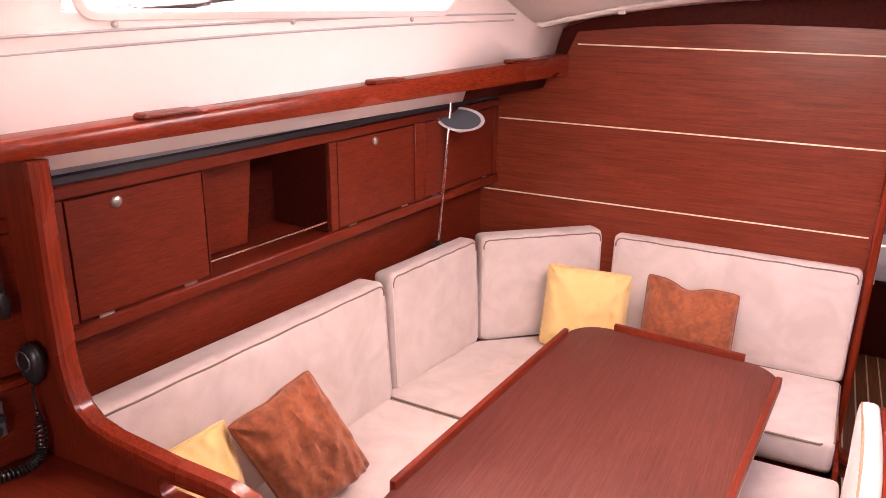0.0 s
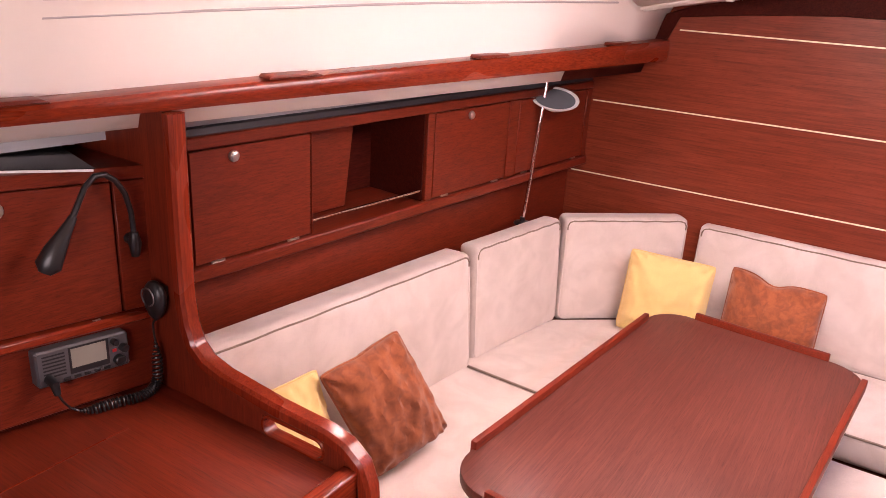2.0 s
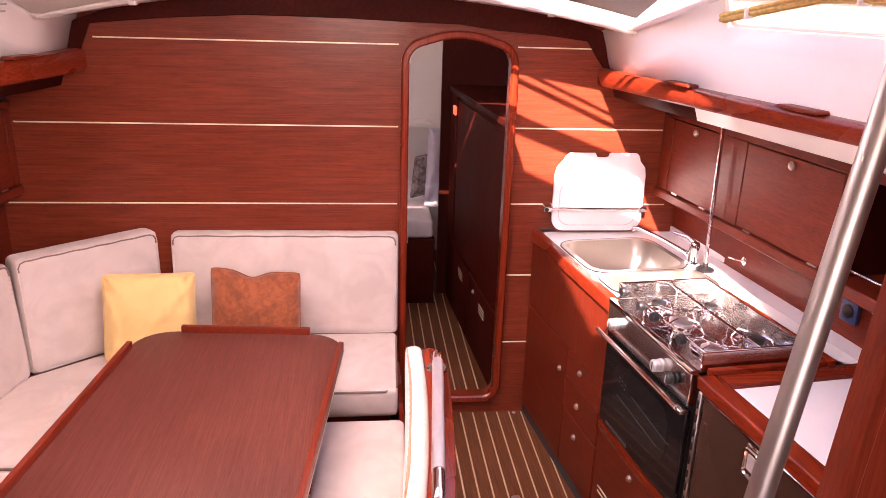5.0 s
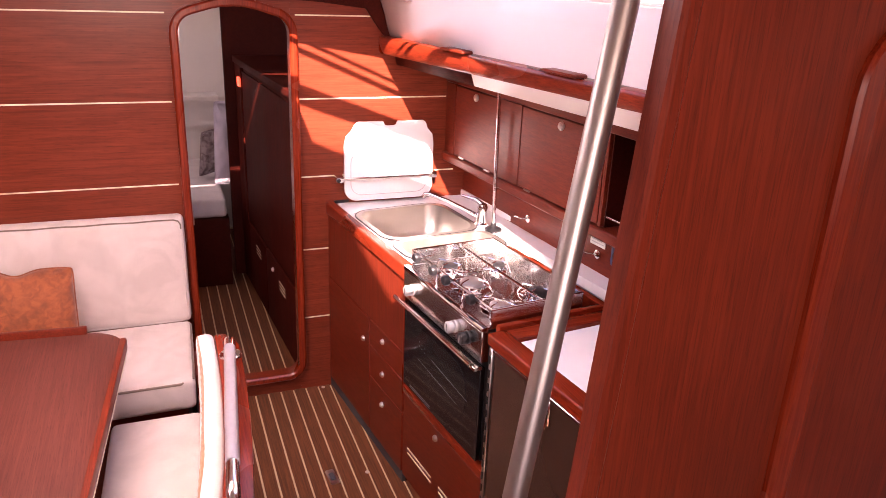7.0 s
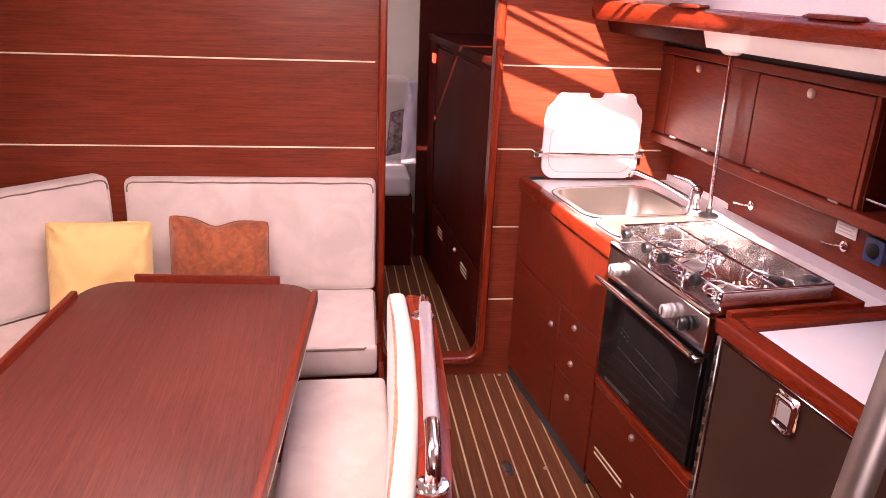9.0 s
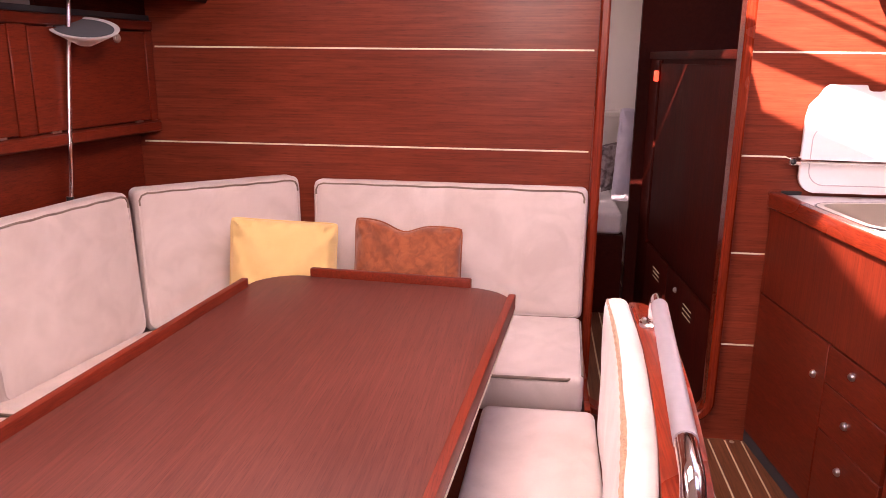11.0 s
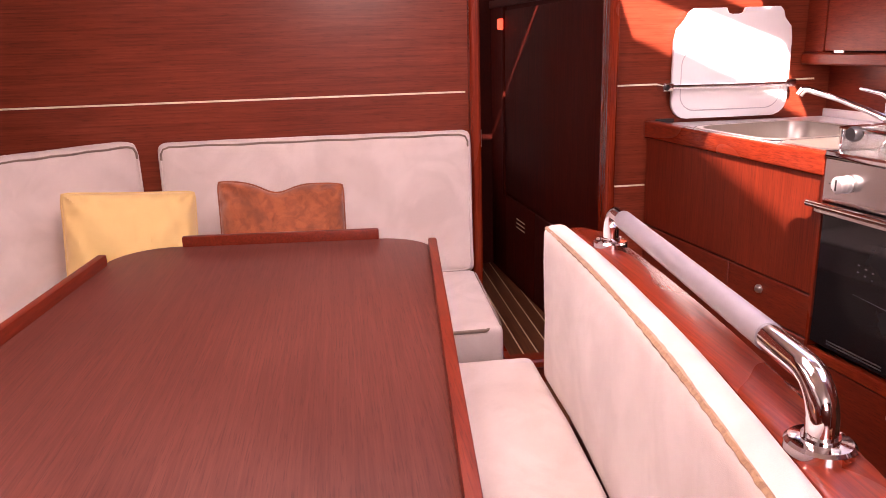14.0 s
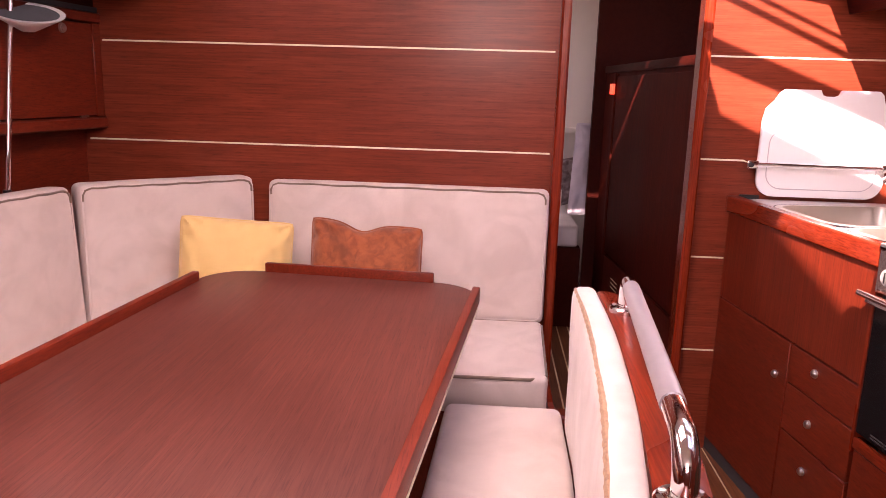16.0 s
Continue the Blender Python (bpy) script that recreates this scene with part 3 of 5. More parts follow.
def throw_pillow(corners, thick, cover, label, seed, notch=0.0):
    """A stuffed pillow from three corners: top left, top right, bottom left."""
    TL, TR, BL = [Vector(c) for c in corners]
    U, V = (TR - TL) / 2, (TL - BL) / 2
    N = U.cross(V).normalized()
    if N.y > 0.2 and N.x < 0.5:
        N = -N
    C = TL + U - V
    ob = thing("throw_pillow", C - V * 0.9, label, "pillow", "throw pillows")
    bm = bmesh.new()
    n = 44
    for sg in (1, -1):
        grid = {}
        for i in range(n + 1):
            for j in range(n + 1):
                u, v = math.sin(math.pi / 2 * (2 * i / n - 1)), math.sin(math.pi / 2 * (2 * j / n - 1))
                k = (max(0, 1 - u * u) * max(0, 1 - v * v)) ** 0.42
                uu, vv = pillow_outline(u, v, notch)
                h = thick / 2 * k * (1 + 0.14 * noise.noise(Vector((u * 1.6 + seed, v * 1.6, sg))))
                # folds that run in from the corners, puckers along the seam, soft dents
                for cu in (-1, 1):
                    for cv in (-1, 1):
                        du, dv = u - cu, v - cv
                        r = math.hypot(du, dv)
                        a = math.atan2(dv * -cv, du * -cu)
                        h += 0.006 * math.sin(a * 7 + seed + 2 * cu + cv + 1.5 * r) * math.exp(-((r - 0.38) / 0.30) ** 2) * min(1, 3 * k)
                edge = max(abs(u), abs(v))
                s = v if abs(u) > abs(v) else u
                h += 0.0045 * math.sin(s * 19 + 3 * noise.noise(Vector((s * 3, seed, sg)))) * math.exp(-((edge - 0.90) / 0.07) ** 2)
                h += k * (0.018 * noise.noise(Vector((u * 3.2 + seed, v * 2.2, 3 * sg))) + 0.009 * noise.noise(Vector((u * 8, v * 5 + seed, sg))))
                if notch:
                    h -= 0.022 * math.exp(-((u + 0.08) / 0.14) ** 2) * max(0, v) ** 1.5 * k
                grid[i, j] = bm.verts.new(C + U * uu + V * vv + N * h * sg)
        for i in range(n):
            for j in range(n):
                bm.faces.new((grid[i, j], grid[i + 1, j], grid[i + 1, j + 1], grid[i, j + 1]))
    bmesh.ops.remove_doubles(bm, verts=bm.verts, dist=0.0006)
    part("cover", bm, cover, ob)
    pts = []
    for i in range(80):
        f = i / 20
        s, q = int(f), f - int(f)
        uu, vv = pillow_outline(*[(-1 + 2 * q, -1), (1, -1 + 2 * q), (1 - 2 * q, 1), (-1, 1 - 2 * q)][s], notch)
        pts.append(C + U * uu * 0.998 + V * vv * 0.998)
    bm = bmesh.new()
    tube(bm, pts, 0.0046, 6, True)
    part("seam", bm, cover, ob)
    return ob


def knob(parent, p, n, r=0.014, material=None, h=0.012):
    bm = bmesh.new()
    lathe(bm, [(r, 0), (r, h * 0.35), (r * 0.92, h * 0.6), (r * 0.72, h * 0.62), (r * 0.70, h * 0.85), (r * 0.45, h)], p, n, 18)
    return part("knob", bm, material or STEEL, parent, "round satin metal push knob")


# ---- side lockers ----
def locker_run(s):
    U, N = side_axes(s)
    O = mirror(s, 0)
    end = 2.185 if s < 0 else 2.33
    run = thing("locker_run", mirror(s, 1.05, 0, 1.05), "long mahogany side locker with doors and an open niche", "locker")
    def bar(name, u0, z0, u1, z1, d0, d1, mat=WOOD_Y, bev=0.002):
        bm = bmesh.new()
        prism(bm, rect(u0, z0, u1, z1), O, U, UP, N, d0, d1, bev, 1)
        return part(name, bm, mat, run)
    niche = (1.145, 1.655) if s < 0 else (1.135, 1.62)
    doors = ((0.045, 0.585, 0.20), (0.655, 1.105, 0.905), (1.66, 2.055, 1.925)) if s < 0 else ((0.09, 0.455, 0.275), (0.62, 1.115, 0.875), (1.66, 2.2, 1.9))
    z0, z1 = (1.104, 1.404) if s < 0 else (1.114, 1.417)
    # back board coloured dark, so the niche's shade is in the wood
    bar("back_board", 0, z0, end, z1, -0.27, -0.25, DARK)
    bar("bottom_board", 0, z0 - 0.042, end, z0 - 0.003, -0.27, 0.012, WOOD_Y, 0.006)
    bar("top_board", 0, z1 + 0.003, end, z1 + 0.036, -0.27, 0.004, WOOD_Y, 0.004)
    edges = sorted({0.0, end} | {d for q in doors for d in q[:2]} | set(niche))
    for a, b in zip(edges, edges[1:]):
        if b - a < 0.002 or any(abs(a - q[0]) < 1e-6 for q in doors) or abs(a - niche[0]) < 1e-6:
            continue
        bar("stile", a + 0.002, z0 - 0.002, b - 0.002, z1 + 0.002, -0.25, 0.0)
    for u in niche:
        bar("divider", u - 0.008, z0 - 0.002, u + 0.008, z1 + 0.002, -0.25, -0.022, WOOD_Z)
    # shallow back of the niche, with a deeper dark recess at its forward end
    bm = bmesh.new()
    prism(bm, [(niche[0] + 0.245, z0), (niche[1] - 0.008, z0), (niche[1] - 0.008, z1), (niche[0] + 0.205, z1)], O, U, UP, N, -0.25, -0.14, 0.002, 1)
    part("niche_back", bm, WOOD_Y, run, "ribbon-figured mahogany back of the niche")
    # thin dark facing added over the stile end to paint the recess shade
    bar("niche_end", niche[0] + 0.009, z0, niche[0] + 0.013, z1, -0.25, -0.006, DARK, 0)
    for u0, u1, ku in doors:
        bm = bmesh.new()
        prism(bm, rect(u0 + 0.003, z0 + 0.002, u1 - 0.003, z1 - 0.002), O, U, UP, N, -0.019, -0.0008, 0.0015, 1)
        door = part("door", bm, WOOD_Y, run)
        knob(door, O + U * ku + UP * (z1 - 0.026), N, 0.0155)
        for hu in (u0 + 0.07, u1 - 0.07):
            bm = bmesh.new()
            prism(bm, rect(hu - 0.02, z0 - 0.004, hu + 0.02, z0 + 0.003), O, U, UP, N, -0.004, 0.0022)
            part("hinge", bm, STEEL, door, "slim steel hinge")
    bm = bmesh.new()
    tube(bm, [O + U * (niche[0] + 0.004) + UP * (z0 + 0.036) - N * 0.012, O + U * (niche[1] - 0.004) + UP * (z0 + 0.036) - N * 0.012], 0.0045, 10)
    part("retaining_rail", bm, CHROME, run, "thin bright metal retaining rail")
    # lining above, panel below
    bm = bmesh.new()
    prism(bm, rect(0.0, z1 + 0.037, end, z1 + 0.054), O, U, UP, N, -0.13, -0.008)
    part("shelf_liner_port" if s < 0 else "shelf_liner_starboard", bm, CHARCOAL, None, "charcoal lining strip on top of the side lockers", "structure")
    bm = bmesh.new()
    prism(bm, rect(0.52 if s < 0 else 0.48, z1 + 0.05, end + 0.9, 1.60), O, U, UP, N, -0.06, -0.035)
    part("hull_lining_port" if s < 0 else "hull_lining_starboard", bm, GREYVINYL, None, "pale grey vinyl hull lining above the lockers", "structure")
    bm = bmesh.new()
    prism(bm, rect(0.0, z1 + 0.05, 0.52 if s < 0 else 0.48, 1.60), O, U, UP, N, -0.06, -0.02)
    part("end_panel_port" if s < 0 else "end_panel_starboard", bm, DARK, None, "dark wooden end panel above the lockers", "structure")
    low = 0.0 if s < 0 else 0.86
    bm = bmesh.new()
    prism(bm, rect(0.0, low, end, z0 - 0.041), O, U, UP, N, -0.13, -0.075 if s < 0 else -0.10)
    part("panel_port" if s < 0 else "panel_starboard", bm, WOOD_Y, None, "mahogany panel below the side lockers", "structure")


locker_run(-1)
locker_run(1)


# ---- settee ----
back_cushion((-1.594, -2.15), (-1.458, -1.022), 0.455, 0.915, 0.125, 0.035, "long cream suede back cushion with taupe piping along the hull", 0.012, 1)
back_cushion((-1.474, -0.985), (-1.388, -0.418), 0.455, 0.918, 0.092, 0.025, "cream suede back cushion with taupe piping beside the corner", 0.012, 2)
back_cushion((-1.392, -0.430), (-0.974, -0.052), 0.455, 0.920, 0.105, 0.012, "cream suede corner back cushion with taupe piping set diagonally", 0.012, 3)
back_cushion((-0.940, -0.098), (0.012, -0.110), 0.462, 0.914, 0.085, 0.03, "wide cream suede back cushion with taupe piping against the bulkhead", 0.012, 4)
seat_cushion([(-1.62, -2.16), (-0.93, -2.10), (-0.90, -1.06), (-1.52, -1.04)], 0.472, 0.11, "long cream suede seat cushion with taupe piping")
seat_cushion([(-1.515, -1.030), (-0.895, -1.05), (-0.76, -0.66), (-0.74, -0.12), (-0.99, -0.10), (-1.40, -0.45)], 0.470, 0.11, "cream suede corner seat cushion with taupe piping")
seat_cushion([(-0.73, -0.12), (-0.73, -0.64), (-0.012, -0.63), (0.005, -0.115)], 0.478, 0.115, "cream suede seat cushion with taupe piping before the bulkhead")


def settee_base():
    ob = thing("settee_base", (-0.9, -0.6, 0.0), "mahogany settee base under the cream cushions", "settee")
    for name, poly in (("plinth", [(-1.66, -2.18), (-0.97, -2.12), (-0.95, -1.05), (-0.80, -0.60), (-0.04, -0.58), (-0.02, -0.002), (-1.60, -0.002)]),):
        bm = bmesh.new()
        prism(bm, poly, (0, 0, 0), (1, 0, 0), (0, 1, 0), (0, 0, 1), 0.0, 0.359, 0.004)
        part(name, bm, WOOD_Y, ob)
    bm = bmesh.new()
    prism(bm, rect(-0.005, -0.62, 0.012, -0.004), (0, 0, 0), (1, 0, 0), (0, 1, 0), (0, 0, 1), 0.0, 0.38, 0.003)
    part("end_board", bm, TRIM_Z, ob)


settee_base()
throw_pillow([(-1.140, -0.312, 0.830), (-0.806, -0.200, 0.796), (-1.142, -0.380, 0.485)], 0.14, YELLOW, "plain yellow cotton throw pillow leaning in the settee corner", 3.0)
throw_pillow([(-0.752, -0.215, 0.824), (-0.388, -0.225, 0.800), (-0.750, -0.30, 0.485)], 0.14, RUST, "mottled rust velvet throw pillow with a dented top", 7.0, 0.16)
throw_pillow([(-1.460, -1.875, 0.806), (-1.388, -1.612, 0.874), (-1.312, -1.785, 0.478)], 0.16, RUST, "mottled rust velvet throw pillow leaning on its corner", 11.0, 0.03)
throw_pillow([(-1.53, -2.13, 0.80), (-1.50, -1.83, 0.80), (-1.42, -2.14, 0.478)], 0.11, YELLOW, "plain yellow cotton throw pillow half hidden behind another", 5.0)


# ---- bench beside the table, with grab rail ----
def bench_x(u):
    """Plan curve of the joint between back cushion and wooden cap; u from 0 (forward) to 1 (aft)."""
    return 0.048 - 0.083 * u + 0.09 * u * (1 - u)


BENCH0, BENCH1 = -0.955, -1.98


def bench_y(u):
    return BENCH0 + (BENCH1 - BENCH0) * u


def build_bench():
    ob = thing("bench", (-0.1, -1.45, 0.0), "mahogany bench with a curved cream backrest and wooden cap", "bench")
    bm = bmesh.new()
    prism(bm, [(-0.27, -0.90), (-0.32, -1.95), (-0.03, -1.95), (0.03, -0.90)], (0, 0, 0), (1, 0, 0), (0, 1, 0), (0, 0, 1), 0.0, 0.388, 0.004)
    part("base", bm, WOOD_Y, ob)
    bm = bmesh.new()
    n = 24
    us = [i / n for i in range(n + 1)]
    inner = [(bench_x(u), bench_y(u)) for u in us]
    outer = [(bench_x(u) + 0.066 - 0.035 * max(0, 1 - u / 0.09) ** 2, bench_y(u)) for u in us]
    prism(bm, inner + outer[::-1], (0, 0, 0), (1, 0, 0), (0, 1, 0), (0, 0, 1), 0.785, 0.812, 0.006)
    part("cap", bm, TRIM_Y, ob, "glossy curved mahogany cap")
    bm = bmesh.new()
    prism(bm, [(x + 0.012, y) for x, y in inner] + [(x - 0.010, y) for x, y in outer[::-1]], (0, 0, 0), (1, 0, 0), (0, 1, 0), (0, 0, 1), 0.0, 0.785)
    part("back_panel", bm, WOOD_Y, ob)
    # seat
    bm = bmesh.new()
    prism(bm, [(-0.275, -0.86), (-0.325, -1.95), (-0.06, -1.95)] + [(bench_x(u) - 0.05, bench_y(u)) for u in (0.8, 0.6, 0.4, 0.2, 0.0)] + [(0.0, -0.86)], (0, 0, 0), (1, 0, 0), (0, 1, 0), (0, 0, 1), 0.39, 0.50, 0.026, 5)
    part("seat_cushion", bm, SUEDE, ob, "cream suede seat cushion")
    half = (BENCH0 - BENCH1) / 2
    def warp(p):
        u = (p.x + half) / (2 * half)
        u = min(1.02, max(-0.02, u))
        return (bench_y(u) - (BENCH0 + BENCH1) / 2, p.y, bench_x(u) - 0.026 + p.z * -1)
    bm = bmesh.new()
    slab(bm, (0, (BENCH0 + BENCH1) / 2, 0.655), (0, 1, 0), (0, 0, 1), (1, 0, 0), half, 0.168, 0.026, 0.02, 0.012, 9, warp, (28, 8, 3))
    back = part("back_cushion", bm, SUEDE, ob, "curved cream suede back cushion")
    bm = bmesh.new()
    pts = []
    for i in range(91):
        u = 0.01 + 0.98 * i / 90
        pts.append((bench_x(u) - 0.0455 + 0.0008 * math.sin(i * 2.1), bench_y(u), 0.8145))
    tube(bm, pts, 0.0055, 6)
    part("seam", bm, SEAM, back, "braided tan seam")


build_bench()


def grab_rail():
    A, B = Vector((0.082, -1.108, 0.812)), Vector((0.020, -1.815, 0.812))
    ob = thing("grab_rail", (A + B) / 2, "chrome grab rail with a grey grip on the bench cap", "grab rail")
    d = (B - A).normalized()
    h = 0.066
    bm = bmesh.new()
    r = 0.040
    def bend(P, sg):
        return [P + UP * z for z in (0.0, 0.02, h - r)] + [P + UP * (h - r + r * math.sin(a)) + d * sg * r * (1 - math.cos(a)) for a in [radians(x) for x in (15, 30, 45, 60, 75, 90)]]
    one, two = bend(A, 1), bend(B, -1)
    tube(bm, one + [A + UP * h + d * 0.075], 0.0145, 16)
    part("forward_elbow", bm, CHROME, ob, "polished chrome elbow")
    bm = bmesh.new()
    tube(bm, two + [B + UP * h - d * 0.11], 0.0145, 16)
    part("aft_elbow", bm, CHROME, ob, "polished chrome elbow")
    bm = bmesh.new()
    tube(bm, [A + UP * h + d * 0.074, A + UP * h + d * 0.3, B + UP * h - d * 0.109], 0.0158, 18)
    part("grip", bm, GREYGRIP, ob, "grey satin grip")
    for P in (A, B):
        bm = bmesh.new()
        lathe(bm, [(0.031, 0.0), (0.031, 0.008), (0.028, 0.011), (0.017, 0.012), (0.017, 0.016)], P, (0, 0, 1), 24)
        base = part("flange", bm, CHROME, ob)
        for k in range(3):
            a = k * math.tau / 3 + 0.5
            bm = bmesh.new()
            lathe(bm, [(0.004, 0.010), (0.004, 0.013), (0.002, 0.014)], P + Vector((0.023 * math.cos(a), 0.023 * math.sin(a), 0)), (0, 0, 1), 8)
            part("screw", bm, STEEL, base)


grab_rail()


# ---- table ----
TABLE_AXIS = Vector((-0.085, -1, 0)).normalized()
TABLE_ACROSS = Vector((1, -0.085, 0)).normalized()
TABLE_AT = Vector((-0.545, -0.695, 0.0))


def build_table():
    ob = thing("saloon_table", TABLE_AT + TABLE_AXIS * 0.65, "reddish mahogany saloon table with rounded corners and raised fiddles", "table")
    O, U, V, N = TABLE_AT, TABLE_ACROSS, TABLE_AXIS, Vector((0, 0, 1))
    bm = bmesh.new()
    prism(bm, rounded(-0.345, 0.0, 0.345, 1.30, 0.12, 8), O, U, V, N, 0.722, 0.752, 0.004)
    part("tabletop", bm, TABLE, ob)
    for a in ((-0.352, 0.13, -0.334, 1.17), (0.334, 0.10, 0.352, 1.17), (-0.215, -0.008, 0.225, 0.010), (-0.215, 1.29, 0.225, 1.308)):
        bm = bmesh.new()
        prism(bm, rect(*a), O, U, V, N, 0.735, 0.775, 0.004)
        part("fiddle", bm, WOOD_Y, ob)
    for a in ((0.346, 0.12, 0.3505, 1.18), (-0.3505, 0.12, -0.346, 1.18)):
        bm = bmesh.new()
        prism(bm, rect(*a), O, U, V, N, 0.724, 0.728)
        part("edge_line", bm, INLAY, ob, "pale inlaid edge line")
    for a in ((0.15, 0.13, 0.335, 1.17), (-0.335, 0.13, -0.15, 1.17)):
        bm = bmesh.new()
        prism(bm, rect(*a), O, U, V, N, 0.690, 0.714, 0.004)
        part("folded_leaf", bm, TABLE, ob)
    bm = bmesh.new()
    prism(bm, rect(-0.14, 0.35, 0.14, 0.95), O, U, V, N, 0.0, 0.722, 0.01)
    part("pedestal", bm, WOOD_Z, ob)


build_table()


# ---- galley ----
CO = Vector((0.607, 0, 0))
CU = Vector((0.125, -1, 0)).normalized()
CW = Vector((1, 0.125, 0)).normalized()


def cpt(u, w, z):
    """A galley point: u aft along the counter front, w outboard from it."""
    return CO + CU * u + CW * w + UP * z


def front(parent, name, u0, z0, u1, z1, w0, w1, mat=WOOD_Y, bev=0.0015, label=""):
    bm = bmesh.new()
    prism(bm, rect(u0, z0, u1, z1), CO, CU, UP, -CW, -w1, -w0, bev, 1)
    return part(name, bm, mat, parent, label)


def flat(parent, name, poly, z0, z1, mat, bev=0.002, label="", seg=2):
    bm = bmesh.new()
    prism(bm, poly, CO, CU, CW, UP, z0, z1, bev, seg)
    return part(name, bm, mat, parent, label)


def slots(parent, u0, u1, z, n, dz, slope=0.0):
    for k in range(n):
        front(parent, "vent_slot", u0, z + dz * k, u1, z + dz * k + 0.006, -0.0022, 0.004, INLAY, 0)


def sink_cabinet():
    ob = thing("sink_cabinet", cpt(0.4, 0.2, 0), "mahogany galley cabinet with drawers below the sink", "cabinet")
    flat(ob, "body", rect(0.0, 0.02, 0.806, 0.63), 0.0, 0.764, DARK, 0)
    front(ob, "kick_strip", 0.0, 0.0, 0.806, 0.045, 0.006, 0.02, CHARCOAL, 0)
    front(ob, "upper_front", 0.012, 0.566, 0.800, 0.860, 0.0, 0.018, WOOD_Z)
    door = front(ob, "door", 0.012, 0.05, 0.482, 0.560, 0.0, 0.018)
    knob(door, cpt(0.425, 0, 0.447), -CW, 0.012)
    for z0, z1, kz in ((0.452, 0.560, 0.523), (0.312, 0.448, 0.380), (0.05, 0.308, 0.243)):
        d = front(ob, "drawer", 0.488, z0, 0.800, z1, 0.0, 0.018)
        knob(d, cpt(0.62, 0, kz), -CW, 0.012)
    front(ob, "end_trim", 0.802, 0.40, 0.812, 0.905, -0.004, 0.03, TRIM_Z)


def ring(parent, name, outer, inner, z0, z1, mat, label=""):
    """A flat plate with a hole; both outlines have as many points."""
    bm = bmesh.new()
    n = len(outer)
    vs = [[bm.verts.new(cpt(u, w, z)) for u, w in o] for z in (z0, z1) for o in (outer, inner)]
    a, b, c, d = vs
    for i in range(n):
        j = (i + 1) % n
        for q, r in ((a, b), (c, d), (a, c), (b, d)):
            bm.faces.new((q[i], q[j], r[j], r[i]))
    return part(name, bm, mat, parent, label)


def worktop():
    ob = thing("worktop", cpt(0.4, 0.3, 0.862), "white galley worktop with a glossy mahogany front edge", "worktop")
    # white slab round the two sinks
    flat(ob, "slab", rect(0.004, 0.03, 0.165, 0.635), 0.863, 0.899, WORKTOP, 0)
    flat(ob, "slab", rect(0.165, 0.03, 0.806, 0.060), 0.863, 0.899, WORKTOP, 0)
    flat(ob, "slab", rect(0.165, 0.455, 0.806, 0.635), 0.863, 0.899, WORKTOP, 0)
    flat(ob, "slab", rect(0.535, 0.060, 0.565, 0.455), 0.863, 0.899, WORKTOP, 0)
    flat(ob, "slab", rect(0.745, 0.060, 0.806, 0.455), 0.863, 0.899, WORKTOP, 0)
    flat(ob, "slab", rect(0.806, 0.53, 2.30, 0.635), 0.863, 0.899, WORKTOP, 0)
    flat(ob, "front_edge", rect(-0.0, -0.008, 0.812, 0.030), 0.855, 0.909, TRIM_Y, 0.007, "glossy mahogany front edge", 3)
    flat(ob, "upstand", rect(0.004, 0.622, 2.30, 0.634), 0.899, 0.925, WORKTOP, 0.003)
    flat(ob, "slab_end", rect(0.004, 0.03, 0.012, 0.62), 0.899, 0.913, BLACK, 0.002)


def sink():
    ob = thing("double_sink", cpt(0.35, 0.26, 0.75), "brushed steel double sink set into the white worktop", "sink")
    for name, (u0, w0, u1, w1), r in (("large_basin", (0.165, 0.060, 0.535, 0.455), 0.07), ("small_basin", (0.565, 0.060, 0.745, 0.455), 0.05)):
        out = rounded(u0 - 0.012, w0 - 0.012, u1 + 0.012, w1 + 0.012, r + 0.012, 6)
        ins = rounded(u0 + 0.006, w0 + 0.006, u1 - 0.006, w1 - 0.006, r, 6)
        bm = bmesh.new()
        levels = [(out, 0.8995), (out, 0.9030), (ins, 0.9035), (ins, 0.899)]
        low = rounded(u0 + 0.018, w0 + 0.018, u1 - 0.018, w1 - 0.018, r, 6)
        low2 = rounded(u0 + 0.04, w0 + 0.04, u1 - 0.04, w1 - 0.04, r * 0.8, 6)
        levels += [(low, 0.80), (low2, 0.772)]
        rings = [[bm.verts.new(cpt(u, w, z)) for u, w in o] for o, z in levels]
        for a, b in zip(rings, rings[1:]):
            for i in range(len(a)):
                bm.faces.new((a[i], a[(i + 1) % len(a)], b[(i + 1) % len(a)], b[i]))
        bm.faces.new(rings[-1])
        basin = part(name, bm, BASIN, ob)
        bm = bmesh.new()
        lathe(bm, [(0.03, 0), (0.03, 0.003), (0.022, 0.004), (0.018, 0.001)], cpt((u0 + u1) / 2, (w0 + w1) / 2, 0.772), (0, 0, 1), 20)
        part("drain", bm, CHROME, basin)
        bm = bmesh.new()
        tube(bm, [cpt(u, w, 0.9005) for u, w in rounded(u0 - 0.015, w0 - 0.015, u1 + 0.015, w1 + 0.015, r + 0.014, 6)], 0.003, 6, True)
        part("seal", bm, BLACK, basin, "black rubber seal")


